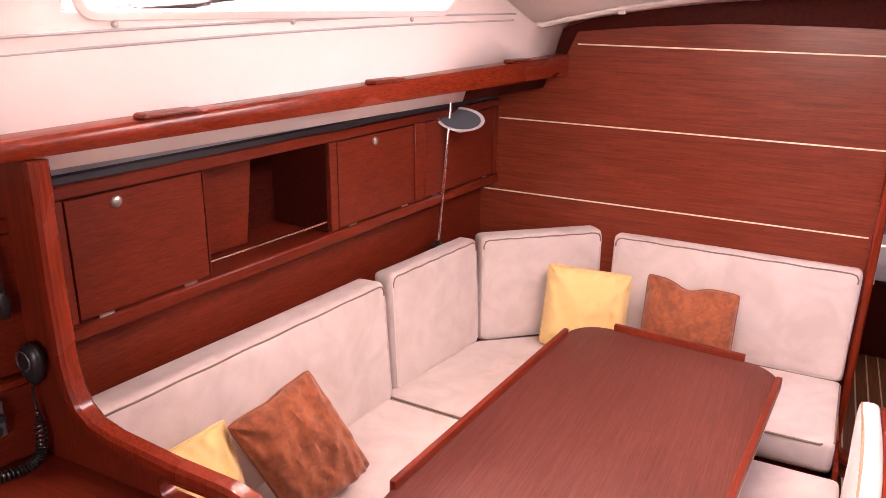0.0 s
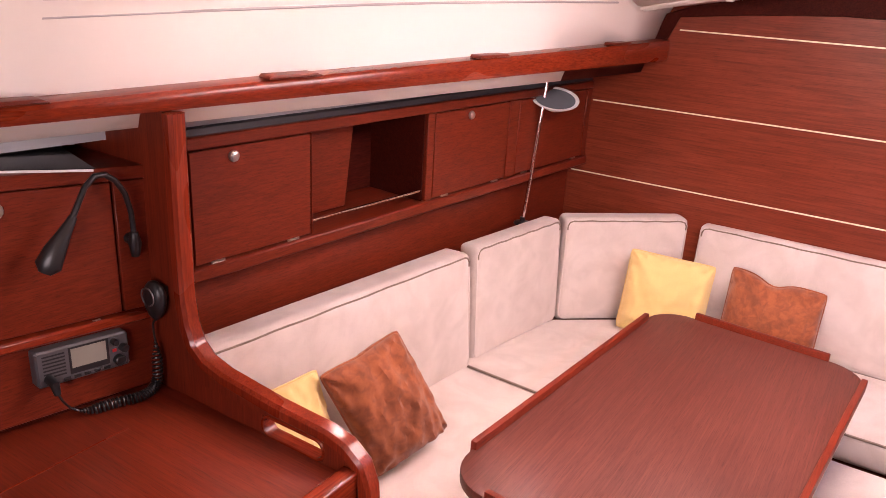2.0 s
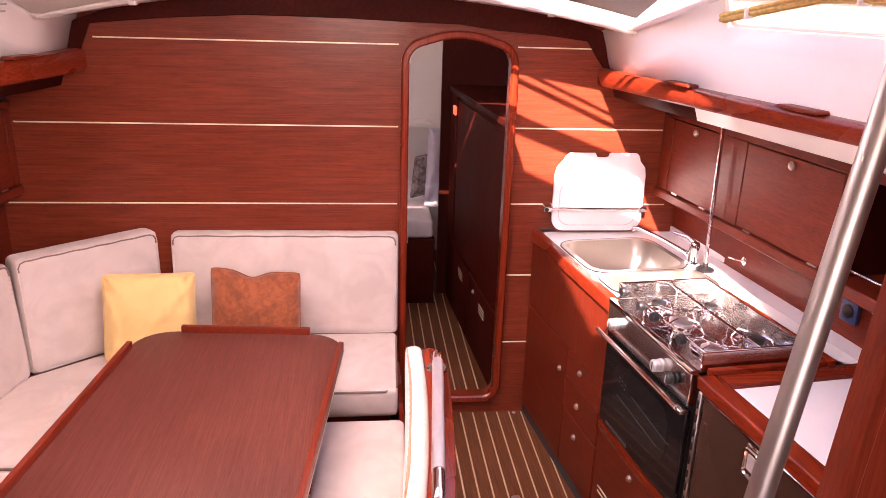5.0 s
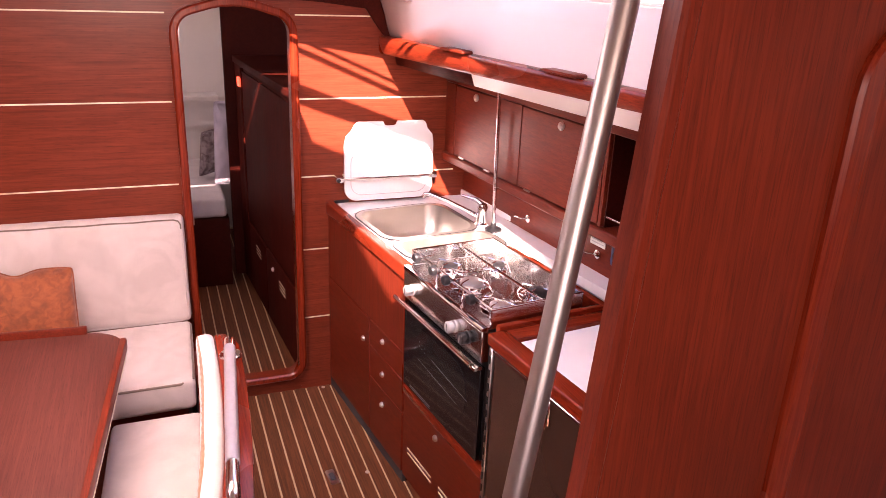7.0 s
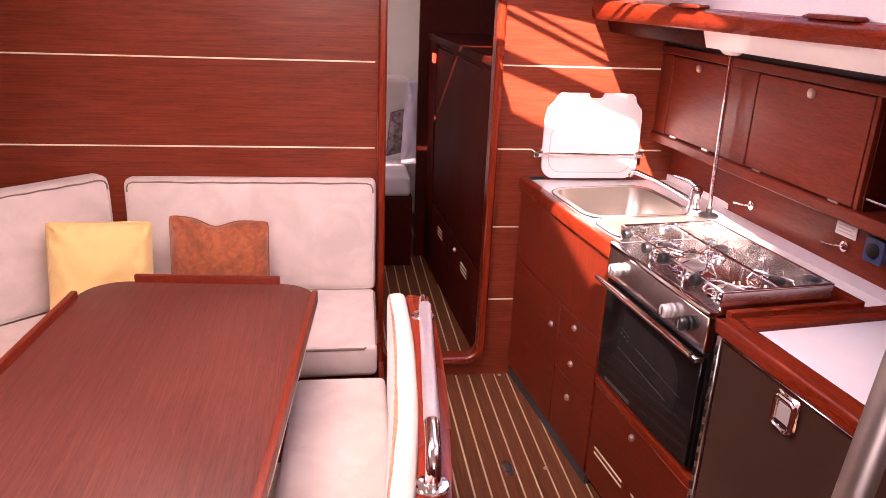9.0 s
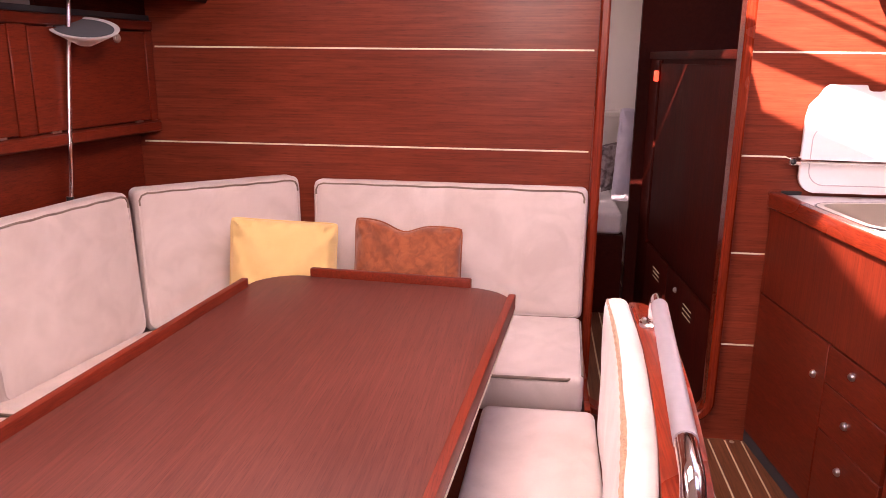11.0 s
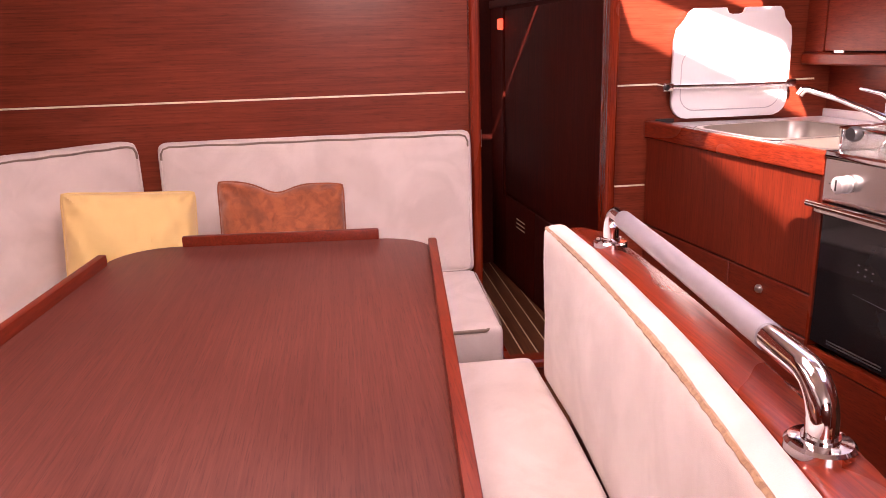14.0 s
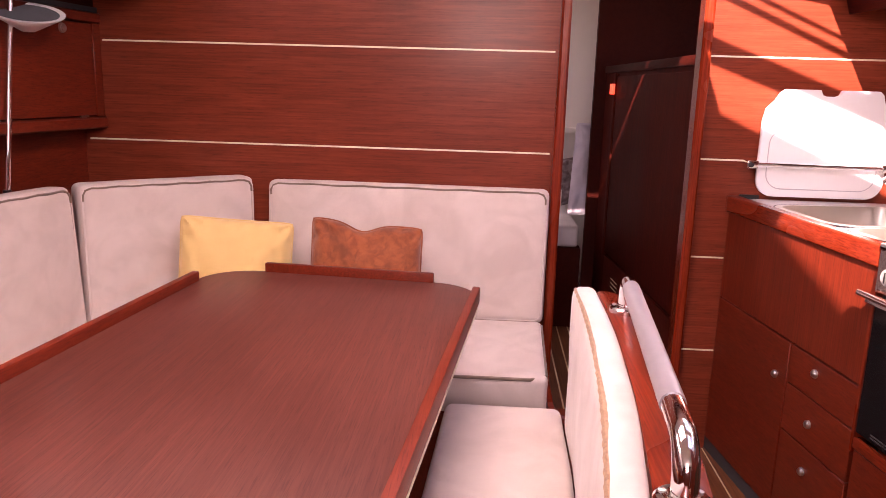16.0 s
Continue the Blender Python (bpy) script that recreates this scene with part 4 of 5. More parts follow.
def sink_cover():
    ob = thing("sink_cover", (0.885, -0.02, 0.915), "white plastic sink cover standing upright against the bulkhead", "sink cover")
    x0, x1, z0, z1 = 0.678, 1.080, 0.913, 1.258
    poly = rounded(x0, z0, x1, z1, 0.055, 6)
    # notched top corners and a finger notch
    poly = [p for p in poly if p[1] < z1 - 0.10]
    right = [(x1, z1 - 0.10), (x1 - 0.006, z1 - 0.062), (x1 - 0.03, z1 - 0.034), (x1 - 0.036, z1 - 0.012), (x1 - 0.048, z1)]
    mid = [(0.915, z1), (0.908, z1 - 0.016), (0.896, z1 - 0.02), (0.868, z1 - 0.02), (0.856, z1 - 0.016), (0.849, z1)]
    left = [(x0 + 0.062, z1), (x0 + 0.046, z1 - 0.012), (x0 + 0.034, z1 - 0.034), (x0 + 0.008, z1 - 0.062), (x0, z1 - 0.10)]
    body = sorted([p for p in poly if p[0] > 0.88], key=lambda p: p[1])
    other = sorted([p for p in poly if p[0] <= 0.88], key=lambda p: -p[1])
    bm = bmesh.new()
    prism(bm, body + right + mid + left + other, (0, 0, 0), (1, 0, 0), (0, 0, 1), (0, -1, 0), 0.014, 0.030, 0.003, 2)
    part("board", bm, LIDWHITE, ob)
    bm = bmesh.new()
    tube(bm, [(x, -0.0302, z) for x, z in rounded(x0 + 0.028, z0 + 0.026, x1 - 0.028, z1 - 0.125, 0.05, 6)], 0.0016, 6, True)
    part("groove", bm, GREYVINYL, ob, "fine moulded groove")
    bar = thing("retaining_bar", (0.86, -0.04, 1.01), "chrome bar holding the sink cover against the bulkhead", "bar")
    bm = bmesh.new()
    tube(bm, [(0.655, -0.044, 1.018), (0.87, -0.046, 1.016), (1.075, -0.044, 1.016)], 0.0075, 12)
    part("rod", bm, CHROME, bar)
    for x in (0.655, 1.076):
        bm = bmesh.new()
        box(bm, (x - 0.018, -0.053, 1.004), (x + 0.018, -0.001, 1.030), 0.004)
        part("bracket", bm, CHROME, bar)
    bm = bmesh.new()
    lathe(bm, [(0.009, 0), (0.009, 0.012), (0.005, 0.014)], (0.645, -0.053, 1.017), (0, -1, 0), 12)
    part("screw", bm, BLACK, bar)


def mixer_tap():
    at = Vector((1.150, -0.43, 0.899))
    ob = thing("mixer_tap", at, "chrome mixer tap with a long swung spout", "tap")
    bm = bmesh.new()
    lathe(bm, [(0.026, 0), (0.026, 0.006), (0.021, 0.012), (0.020, 0.06), (0.022, 0.075), (0.017, 0.09), (0.006, 0.094)], at, (0.05, 0, 1), 20)
    part("body", bm, CHROME, ob)
    bm = bmesh.new()
    tip = Vector((0.955, -0.33, 1.012))
    a = at + Vector((-0.01, 0.005, 0.035))
    tube(bm, [a, a.lerp(tip, 0.25) + UP * 0.004, a.lerp(tip, 0.6) + UP * 0.008, tip + UP * 0.004, tip + Vector((-0.012, 0.006, 0.002)), tip + Vector((-0.02, 0.01, -0.012))], [0.011, 0.010, 0.009, 0.010, 0.011, 0.010], 12)
    part("spout", bm, CHROME, ob)
    bm = bmesh.new()
    tube(bm, [at + UP * 0.088, at + Vector((-0.02, 0.02, 0.105)), at + Vector((-0.07, 0.05, 0.118))], [0.012, 0.009, 0.005], 10, squash=0.6)
    part("lever", bm, CHROME, ob)


def stove():
    ob = thing("gimballed_stove", cpt(1.08, 0.2, 0.44), "stainless marine stove with black oven glass, burners and pan clamps", "stove")
    u0, u1, d = 0.815, 1.345, 0.345
    flat(ob, "casing", rect(u0, 0.012, u1, d), 0.452, 0.895, BLACK, 0.003)
    door = front(ob, "oven_door", u0 + 0.004, 0.455, u1 - 0.004, 0.782, -0.006, 0.012, BLACKGLASS, 0.003, "black glass oven door")
    bm = bmesh.new()
    prism(bm, rounded(u0 + 0.08, 0.535, u1 - 0.08, 0.735, 0.08, 6), CO, CU, UP, -CW, 0.0062, 0.0070)
    window = part("oven_window", bm, plain("dark_oven_window", (0.018, 0.018, 0.018), 0.05), door)
    for z, a, b in ((0.60, 0.12, 0.40), (0.645, 0.22, 0.46)):
        bm = bmesh.new()
        tube(bm, [cpt(u0 + a, -0.0072, z + 0.01), cpt(u0 + b, -0.0072, z - 0.012)], 0.0007, 6)
        part("rack_wire", bm, RADIO, window)
    for k in range(6):
        front(window, "rack_mark", u0 + 0.125 + 0.020 * (k % 3), 0.662 + 0.016 * (k // 3) - 0.004 * (k % 3), u0 + 0.131 + 0.020 * (k % 3), 0.665 + 0.016 * (k // 3) - 0.004 * (k % 3), -0.0074, -0.0070, RADIO, 0)
    for k in range(2):
        front(door, "maker_plate", u0 + 0.06, 0.466 + 0.007 * k, u0 + 0.22, 0.469 + 0.007 * k, -0.0068, -0.006, RADIO, 0)
    bm = bmesh.new()
    tube(bm, [cpt(u0 - 0.016, -0.034, 0.795), cpt(u0 + 0.1, -0.034, 0.795), cpt(u1 - 0.014, -0.034, 0.795)], 0.0085, 12)
    part("handle", bm, CHROME, door, "polished tubular handle")
    front(door, "handle_plate", u0, 0.776, u1, 0.790, -0.030, 0.0, POLISHED, 0.002)
    panel = front(ob, "control_panel", u0, 0.800, u1, 0.902, -0.010, 0.02, POLISHED, 0.003, "polished stainless control panel")
    for u, mat in ((u0 + 0.070, SILVER), (u1 - 0.160, SILVER), (u1 - 0.080, BLACK)):
        bm = bmesh.new()
        lathe(bm, [(0.020, 0), (0.020, 0.004), (0.012, 0.006), (0.012, 0.010), (0.0185, 0.012), (0.019, 0.025), (0.015, 0.029)], cpt(u, -0.010, 0.850), -CW, 20)
        knob_ = part("knob", bm, mat, panel)
        bm = bmesh.new()
        prism(bm, rect(u - 0.002, 0.838, u + 0.002, 0.862), CO, CU, UP, -CW, 0.0385, 0.0400)
        part("pointer", bm, BLACK if mat is SILVER else SILVER, knob_)
    for k in range(2):
        front(panel, "printed_mark", u0 + 0.018 + 0.008 * k, 0.842 - 0.012 * k, u0 + 0.034 - 0.004 * k, 0.845 - 0.012 * k, -0.0106, -0.010, BLACK, 0)
    hob = flat(ob, "hob_plate", rect(u0 + 0.004, 0.006, u1 - 0.004, d), 0.903, 0.912, POLISHED, 0.003, "polished steel hob plate")
    flat(hob, "drip_edge", rect(u0 - 0.002, -0.012, u1 + 0.002, 0.010), 0.900, 0.916, CHROME, 0.005)
    top = 0.966
    # sheet guards at the ends and behind, an open rail in front
    for name, a in (("end_guard", (u0, 0.02, u0 + 0.003, d)), ("end_guard", (u1 - 0.003, 0.02, u1, d)), ("back_guard", (u0, d - 0.003, u1, d))):
        flat(hob, name, rect(*a), 0.912, top - 0.003, POLISHED, 0, "polished sheet guard")
    rim = [(u0 + 0.002, 0.022), (u1 - 0.002, 0.022), (u1 - 0.002, d - 0.002), (u0 + 0.002, d - 0.002)]
    bm = bmesh.new()
    tube(bm, [cpt(u, w, top) for u, w in rim], 0.0045, 8, True)
    part("guard_rail", bm, CHROME, hob, "polished wire guard rail")
    bm = bmesh.new()
    tube(bm, [cpt(u0 + 0.004, 0.215, 0.952), cpt(u1 - 0.004, 0.215, 0.952)], 0.0045, 8)
    part("cross_rail", bm, CHROME, hob)
    for f in (0.0, 0.34, 0.67, 1.0):
        bm = bmesh.new()
        u = u0 + 0.004 + f * (u1 - u0 - 0.008)
        tube(bm, [cpt(u, 0.022, 0.910), cpt(u, 0.022, top)], 0.0040, 8)
        part("rail_post", bm, CHROME, hob)
    for (u, w), r, cap in (((u0 + 0.10, 0.115), 0.034, BLACK), ((u0 + 0.25, 0.115), 0.046, STEEL), ((u1 - 0.09, 0.105), 0.040, STEEL), ((u1 - 0.13, 0.270), 0.040, BLACK), ((u0 + 0.15, 0.275), 0.030, BLACK)):
        bm = bmesh.new()
        lathe(bm, [(r * 1.45, 0), (r * 1.45, 0.003), (r * 1.05, 0.006), (r, 0.014), (r * 0.6, 0.016)], cpt(u, w, 0.912), (0, 0, 1), 24)
        burner = part("burner", bm, CHROME, hob)
        bm = bmesh.new()
        lathe(bm, [(r * 0.82, 0.014), (r * 0.82, 0.021), (r * 0.66, 0.025), (r * 0.2, 0.026)], cpt(u, w, 0.912), (0, 0, 1), 24)
        part("burner_cap", bm, cap, burner)
        for k in range(4):
            a = k * math.pi / 2 + 0.5
            bm = bmesh.new()
            tube(bm, [cpt(u + r * 0.5 * math.cos(a), w + r * 0.5 * math.sin(a), 0.945), cpt(u + r * 1.3 * math.cos(a), w + r * 1.3 * math.sin(a), 0.945), cpt(u + r * 1.75 * math.cos(a), w + r * 1.75 * math.sin(a), 0.914)], 0.0028, 6)
            part("pan_support", bm, CHROME, burner)
    # pan clamps: a black knob on the front rail, a bent arm and an upright stop
    for k, f in enumerate((0.10, 0.33, 0.50, 0.80)):
        u = u0 + f * (u1 - u0)
        bm = bmesh.new()
        lathe(bm, [(0.008, -0.012), (0.010, -0.004), (0.0165, 0.0), (0.0175, 0.012), (0.014, 0.018)], cpt(u, 0.018, top - 0.008), -CW, 16)
        clamp = part("clamp_knob", bm, BLACK, hob, "black ribbed clamp knob")
        bm = bmesh.new()
        s = 1 if k % 2 else -1
        tube(bm, [cpt(u, 0.03, top - 0.008), cpt(u + s * 0.005, 0.075, top - 0.010), cpt(u + s * 0.045, 0.10, top - 0.012), cpt(u + s * 0.06, 0.15, top - 0.012), cpt(u + s * 0.03, 0.19, top - 0.010)], 0.0030, 8)
        part("clamp_arm", bm, CHROME, clamp)
    for u, w in ((0.06, 0.20), (0.12, 0.235), (0.19, 0.20), (0.24, 0.25), (0.32, 0.225), (0.38, 0.26), (0.09, 0.31), (0.21, 0.32), (0.43, 0.20), (0.30, 0.31)):
        flat(hob, "pan_stop", rect(u0 + u, w, u0 + u + 0.010, w + 0.003), 0.912, 0.962, CHROME, 0.0008)
    # recess for the gimbals
    rec = thing("stove_recess", cpt(1.08, 0.3, 0.0), "mahogany recess with a drawer below the stove", "cabinet")
    flat(rec, "back_fiddle", rect(0.806, d + 0.055, 1.375, d + 0.083), 0.86, 0.925, TRIM_Y, 0.004)
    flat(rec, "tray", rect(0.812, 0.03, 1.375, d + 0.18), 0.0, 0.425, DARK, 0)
    flat(rec, "sill", rect(0.812, -0.004, 1.375, 0.03), 0.412, 0.440, TRIM_Y, 0.004)
    dr = front(rec, "drawer", 0.815, 0.05, 1.372, 0.408, 0.0, 0.018)
    knob(dr, cpt(1.075, 0, 0.372), -CW, 0.012)
    slots(dr, 0.80 + 0.06, 1.05, 0.17, 2, 0.02)
    slots(dr, 1.11, 1.32, 0.17, 2, 0.02)
    flat(rec, "side_fiddle", rect(1.354, 0.03, 1.376, d + 0.053), 0.86, 0.925, TRIM_X, 0.004)


def fridge_cabinet():
    ob = thing("fridge_cabinet", cpt(1.85, 0.2, 0), "galley fridge with a bronzed front and latch under a white lid", "fridge")
    flat(ob, "body", rect(1.378, 0.02, 2.33, 0.53), 0.0, 0.895, WOOD_Y, 0)
    door = front(ob, "door", 1.405, 0.06, 1.86, 0.872, -0.004, 0.018, BROWNSTEEL, 0.004, "bronzed metal fridge door")
    front(ob, "edge_strip", 1.405, 0.866, 1.86, 0.874, -0.008, 0.0, CHROME, 0.001)
    front(ob, "second_front", 1.872, 0.06, 2.32, 0.872, -0.004, 0.018, BROWNSTEEL, 0.004, "bronzed metal front")
    hinge = front(ob, "piano_hinge", 1.382, 0.06, 1.398, 0.872, -0.006, 0.004, STEEL, 0.002)
    for k in range(18):
        front(hinge, "knuckle", 1.386, 0.075 + 0.044 * k, 1.394, 0.100 + 0.044 * k, -0.010, -0.006, BLACK, 0.001)
    latch = front(ob, "latch", 1.615, 0.790, 1.685, 0.862, -0.012, -0.004, CHROME, 0.004, "chrome lift latch")
    bm = bmesh.new()
    tube(bm, [cpt(u, -0.016, z) for u, z in rounded(1.622, 0.782, 1.678, 0.852, 0.012, 3)], 0.006, 8, True)
    part("loop", bm, CHROME, latch)
    front(latch, "well", 1.630, 0.797, 1.670, 0.838, -0.0135, -0.012, SILVER, 0)
    top = thing("fridge_lid_top", cpt(1.85, 0.2, 0.895), "white recessed fridge lid framed by glossy mahogany edging", "worktop")
    flat(top, "lid", rect(1.44, 0.055, 2.30, 0.50), 0.897, 0.903, WORKTOP, 0.002)
    flat(top, "front_edge", rect(1.372, -0.010, 2.34, 0.050), 0.876, 0.914, TRIM_Y, 0.007, "glossy mahogany front edge", 3)
    flat(top, "side_edge", rect(1.378, 0.050, 1.435, 0.53), 0.880, 0.914, TRIM_X, 0.006)
    flat(top, "back_edge", rect(1.435, 0.505, 2.34, 0.53), 0.880, 0.914, TRIM_Y, 0.006)


def galley_wall_fittings():
    N = -CW
    def face(u):
        """Distance of the back panel from the counter front."""
        return 0.6322 - 0.0247 * u
    for u, z in ((0.640, 0.955), (1.090, 0.965)):
        w = face(u)
        ob = thing("latch_ring", cpt(u, w, z), "small chrome latch ring on the galley back panel", "latch")
        bm = bmesh.new()
        lathe(bm, [(0.016, 0), (0.016, 0.004), (0.011, 0.007), (0.006, 0.0075)], cpt(u, w, z), N, 18)
        part("plate", bm, CHROME, ob)
        bm = bmesh.new()
        tube(bm, [cpt(u, w - 0.006, z), cpt(u - 0.03, w - 0.014, z - 0.004), cpt(u - 0.075, w - 0.016, z - 0.010)], 0.003, 8)
        part("arm", bm, CHROME, ob)
    u, z = 1.085, 1.020
    O = cpt(0, face(u), 0)
    ob = thing("notice_label", cpt(u, face(u), z), "small white printed notice on the galley back panel", "label")
    bm = bmesh.new()
    prism(bm, rect(u - 0.040, z - 0.026, u + 0.040, z + 0.026), O, CU, UP, N, 0, 0.002)
    part("card", bm, PAPER, ob)
    for k in range(4):
        bm = bmesh.new()
        prism(bm, rect(u - 0.032, z - 0.017 + 0.010 * k, u + 0.032 - 0.009 * (k % 2), z - 0.0135 + 0.010 * k), O, CU, UP, N, 0.002, 0.0024)
        part("text_bar", bm, GREYVINYL, ob)
    u, z = 1.210, 0.995
    O = cpt(0, face(u), 0)
    ob = thing("power_socket", cpt(u, face(u), z), "dark blue power socket on the galley back panel", "socket")
    bm = bmesh.new()
    prism(bm, rounded(u - 0.034, z - 0.036, u + 0.034, z + 0.036, 0.008, 3), O, CU, UP, N, 0, 0.016, 0.004)
    plate = part("plate", bm, BLUE, ob)
    bm = bmesh.new()
    lathe(bm, [(0.022, 0), (0.022, 0.004), (0.018, 0.005)], cpt(u, face(u) - 0.016, z), N, 18)
    part("cover", bm, BLACK, plate)


sink_cabinet()
worktop()
sink()
sink_cover()
mixer_tap()
stove()
fridge_cabinet()
galley_wall_fittings()


# ---- lamps ----
def pole_lamp(foot, head, shade_at, shade_r, tilt, label):
    ob = thing("pole_lamp", foot, label, "lamp", "pole lamps")
    foot, head, shade_at = Vector(foot), Vector(head), Vector(shade_at)
    bm = bmesh.new()
    tube(bm, [foot, head], 0.0075, 12)
    part("pole", bm, CHROME, ob)
    bm = bmesh.new()
    lathe(bm, [(0.036, 0), (0.036, 0.006), (0.03, 0.010), (0.011, 0.012), (0.011, 0.03)], foot, (0, 0, 1), 22)
    part("foot", bm, BLACK, ob)
    bm = bmesh.new()
    t = Vector(tilt).normalized()
    prof = [(0.022, -0.045), (0.03, -0.04), (shade_r * 0.75, -0.012), (shade_r * 0.98, 0.002), (shade_r, 0.006), (shade_r * 0.88, 0.006), (shade_r * 0.7, -0.006), (0.02, -0.032)]
    lathe(bm, prof, shade_at, t, 28)
    shade = part("shade", bm, LIDWHITE, ob, "white upturned shade")
    bm = bmesh.new()
    lathe(bm, [(shade_r * 0.84, 0.0), (shade_r * 0.84, 0.0035)], shade_at, t, 28)
    part("diffuser", bm, plain("smoky_diffuser", (0.16, 0.17, 0.19), 0.15), shade)
    bm = bmesh.new()
    lathe(bm, [(0.012, 0), (0.012, 0.03)], shade_at - UP * 0.05, (0, 0, 1), 14)
    part("collar", bm, CHROME, shade)
    return ob


pole_lamp((-1.558, -0.50, 0.880), (-1.542, -0.415, 1.558), (-1.505, -0.42, 1.398), 0.098, (0.22, -0.30, 1), "chrome pole lamp with a tilted white shade beside the port locker")
pole_lamp((1.172, -0.505, 0.900), (1.160, -0.505, 1.555), (1.160, -0.505, 1.506), 0.074, (0, 0, 1), "chrome pole lamp with a white cone standing on the worktop")


# ---- navigation station ----
NO = Vector((-1.43, 0, 0))
NU = Vector((-0.1, -1, 0)).normalized()
NN = Vector((1, -0.1, 0)).normalized()


def nuz(u, z):
    return u + 0.097, 1.39 + (z - 1.334) * 0.904


def npt(u, d, z):
    u, z = nuz(u, z)
    return NO + NU * u + NN * d + UP * z


def partition():
    ob = thing("partition", (-1.4, -2.21, 0.0), "mahogany partition between settee and chart table with a hand slot", "partition")
    top = [(-1.535, 1.545), (-1.540, 1.30), (-1.537, 1.14), (-1.528, 1.075), (-1.508, 1.025), (-1.470, 0.994), (-1.41, 0.978), (-1.25, 0.962), (-1.10, 0.956), (-1.055, 0.945), (-1.018, 0.918), (-1.000, 0.875), (-0.996, 0.82), (-0.996, 0.0)]
    top = [(x - 0.016, z - 0.010 if z < 1.2 else z) for x, z in top]
    O, X, Y = (0, -2.21, 0), (1, 0, 0), (0, -1, 0)
    slot = (-1.300, 0.878, -1.125, 0.926)
    def piece(name, poly):
        bm = bmesh.new()
        prism(bm, poly, O, X, UP, Y, -0.014, 0.014)
        part(name, bm, WOOD_Z, ob)
    piece("panel", [(-1.90, 1.545), (-1.90, slot[3])] + [(slot[0], slot[3]), (slot[2], slot[3]), (-1.061, slot[3])] + top[::-1][5:] )
    piece("panel", [(-1.90, slot[3]), (-1.90, slot[1]), (slot[0], slot[1]), (slot[0], slot[3])])
    piece("panel", [(slot[2], slot[3]), (slot[2], slot[1]), (-1.030, slot[1]), (-1.061, slot[3])])
    piece("panel", [(-1.90, slot[1]), (-1.90, 0.0), (-1.012, 0.0), (-1.012, 0.81), (-1.016, 0.865), (-1.030, slot[1])])
    fine = []
    for p, q in zip(top, top[1:]):
        fine += [(p[0] + (q[0] - p[0]) * k / 3, p[1] + (q[1] - p[1]) * k / 3) for k in range(3)]
    fine.append(top[-1])
    bm = bmesh.new()
    ribbon(bm, [(x, -2.21, z) for x, z in fine], 0.044, 0.034, (0, 1, 0))
    part("edging", bm, TRIM_Z, ob, "glossy rounded mahogany edging")
    bm = bmesh.new()
    ribbon(bm, [(x, -2.21, z) for x, z in rounded(*slot, 0.022, 6)], 0.034, 0.008, (0, 1, 0), True)
    part("slot_edging", bm, TRIM_X, ob)


def chart_table():
    ob = thing("chart_table", (-1.45, -2.8, 0.0), "mahogany chart table with a hinged lid", "desk")
    bm = bmesh.new()
    box(bm, (-1.90, -3.45, 0.74), (-1.045, -2.226, 0.877), 0.002)
    part("top", bm, WOOD_X, ob)
    bm = bmesh.new()
    box(bm, (-1.538, -3.30, 0.8775), (-1.07, -2.392, 0.8805), 0.001)
    lid = part("lid", bm, WOOD_X, ob)
    bm = bmesh.new()
    box(bm, (-1.068, -3.45, 0.78), (-1.028, -2.226, 0.902), 0.008, 3)
    part("front_edge", bm, TRIM_Y, ob, "glossy mahogany front edge")
    bm = bmesh.new()
    box(bm, (-1.540, -3.30, 0.8785), (-1.537, -2.392, 0.8815))
    part("hinge_line", bm, TRIM_Y, lid)
    bm = bmesh.new()
    box(bm, (-1.180, -2.418, 0.8806), (-1.160, -2.412, 0.8818))
    part("catch", bm, SILVER, lid)
    bm = bmesh.new()
    box(bm, (-1.86, -3.4, 0.0), (-1.14, -2.3, 0.739))
    part("base", bm, WOOD_Z, ob)


def nav_cabinet():
    ob = thing("chart_locker", npt(2.4, -0.1, 0.80), "mahogany locker above the chart table", "locker")
    def pr(name, poly, d0, d1, mat=WOOD_Y, bev=0.002):
        bm = bmesh.new()
        prism(bm, [nuz(*p) for p in poly], NO, NU, UP, NN, d0, d1, bev, 1)
        return part(name, bm, mat, ob)
    sl = 0.085
    def q(u0, z0, u1, z1):
        return [(u0, z0 + sl * (u0 - 2.2)), (u1, z0 + sl * (u1 - 2.2)), (u1, z1 + sl * (u1 - 2.2)), (u0, z1 + sl * (u0 - 2.2))]
    pr("carcass", q(2.135, 0.76, 3.40, 1.352), -0.25, -0.02, DARK, 0)
    pr("top_rail", q(2.135, 1.338, 3.40, 1.372), -0.25, 0.004)
    door = pr("door", q(2.213, 1.000, 2.66, 1.334), -0.019, 0)
    knob(door, npt(2.448, 0, 1.318), NN, 0.019)
    bm = bmesh.new()
    prism(bm, [nuz(*p) for p in rect(2.265, 0.995, 2.305, 1.001)], NO, NU, UP, NN, -0.004, 0.002)
    part("hinge", bm, STEEL, door)
    pr("stile", q(2.135, 1.000, 2.207, 1.336), -0.02, 0)
    pr("ledge", q(2.135, 0.968, 3.40, 0.994), -0.02, 0.012, TRIM_Y, 0.005)
    pr("lower_panel", q(2.135, 0.77, 3.40, 0.967), -0.04, -0.012)
    pr("second_door", q(2.666, 1.000, 3.3, 1.334), -0.019, 0)


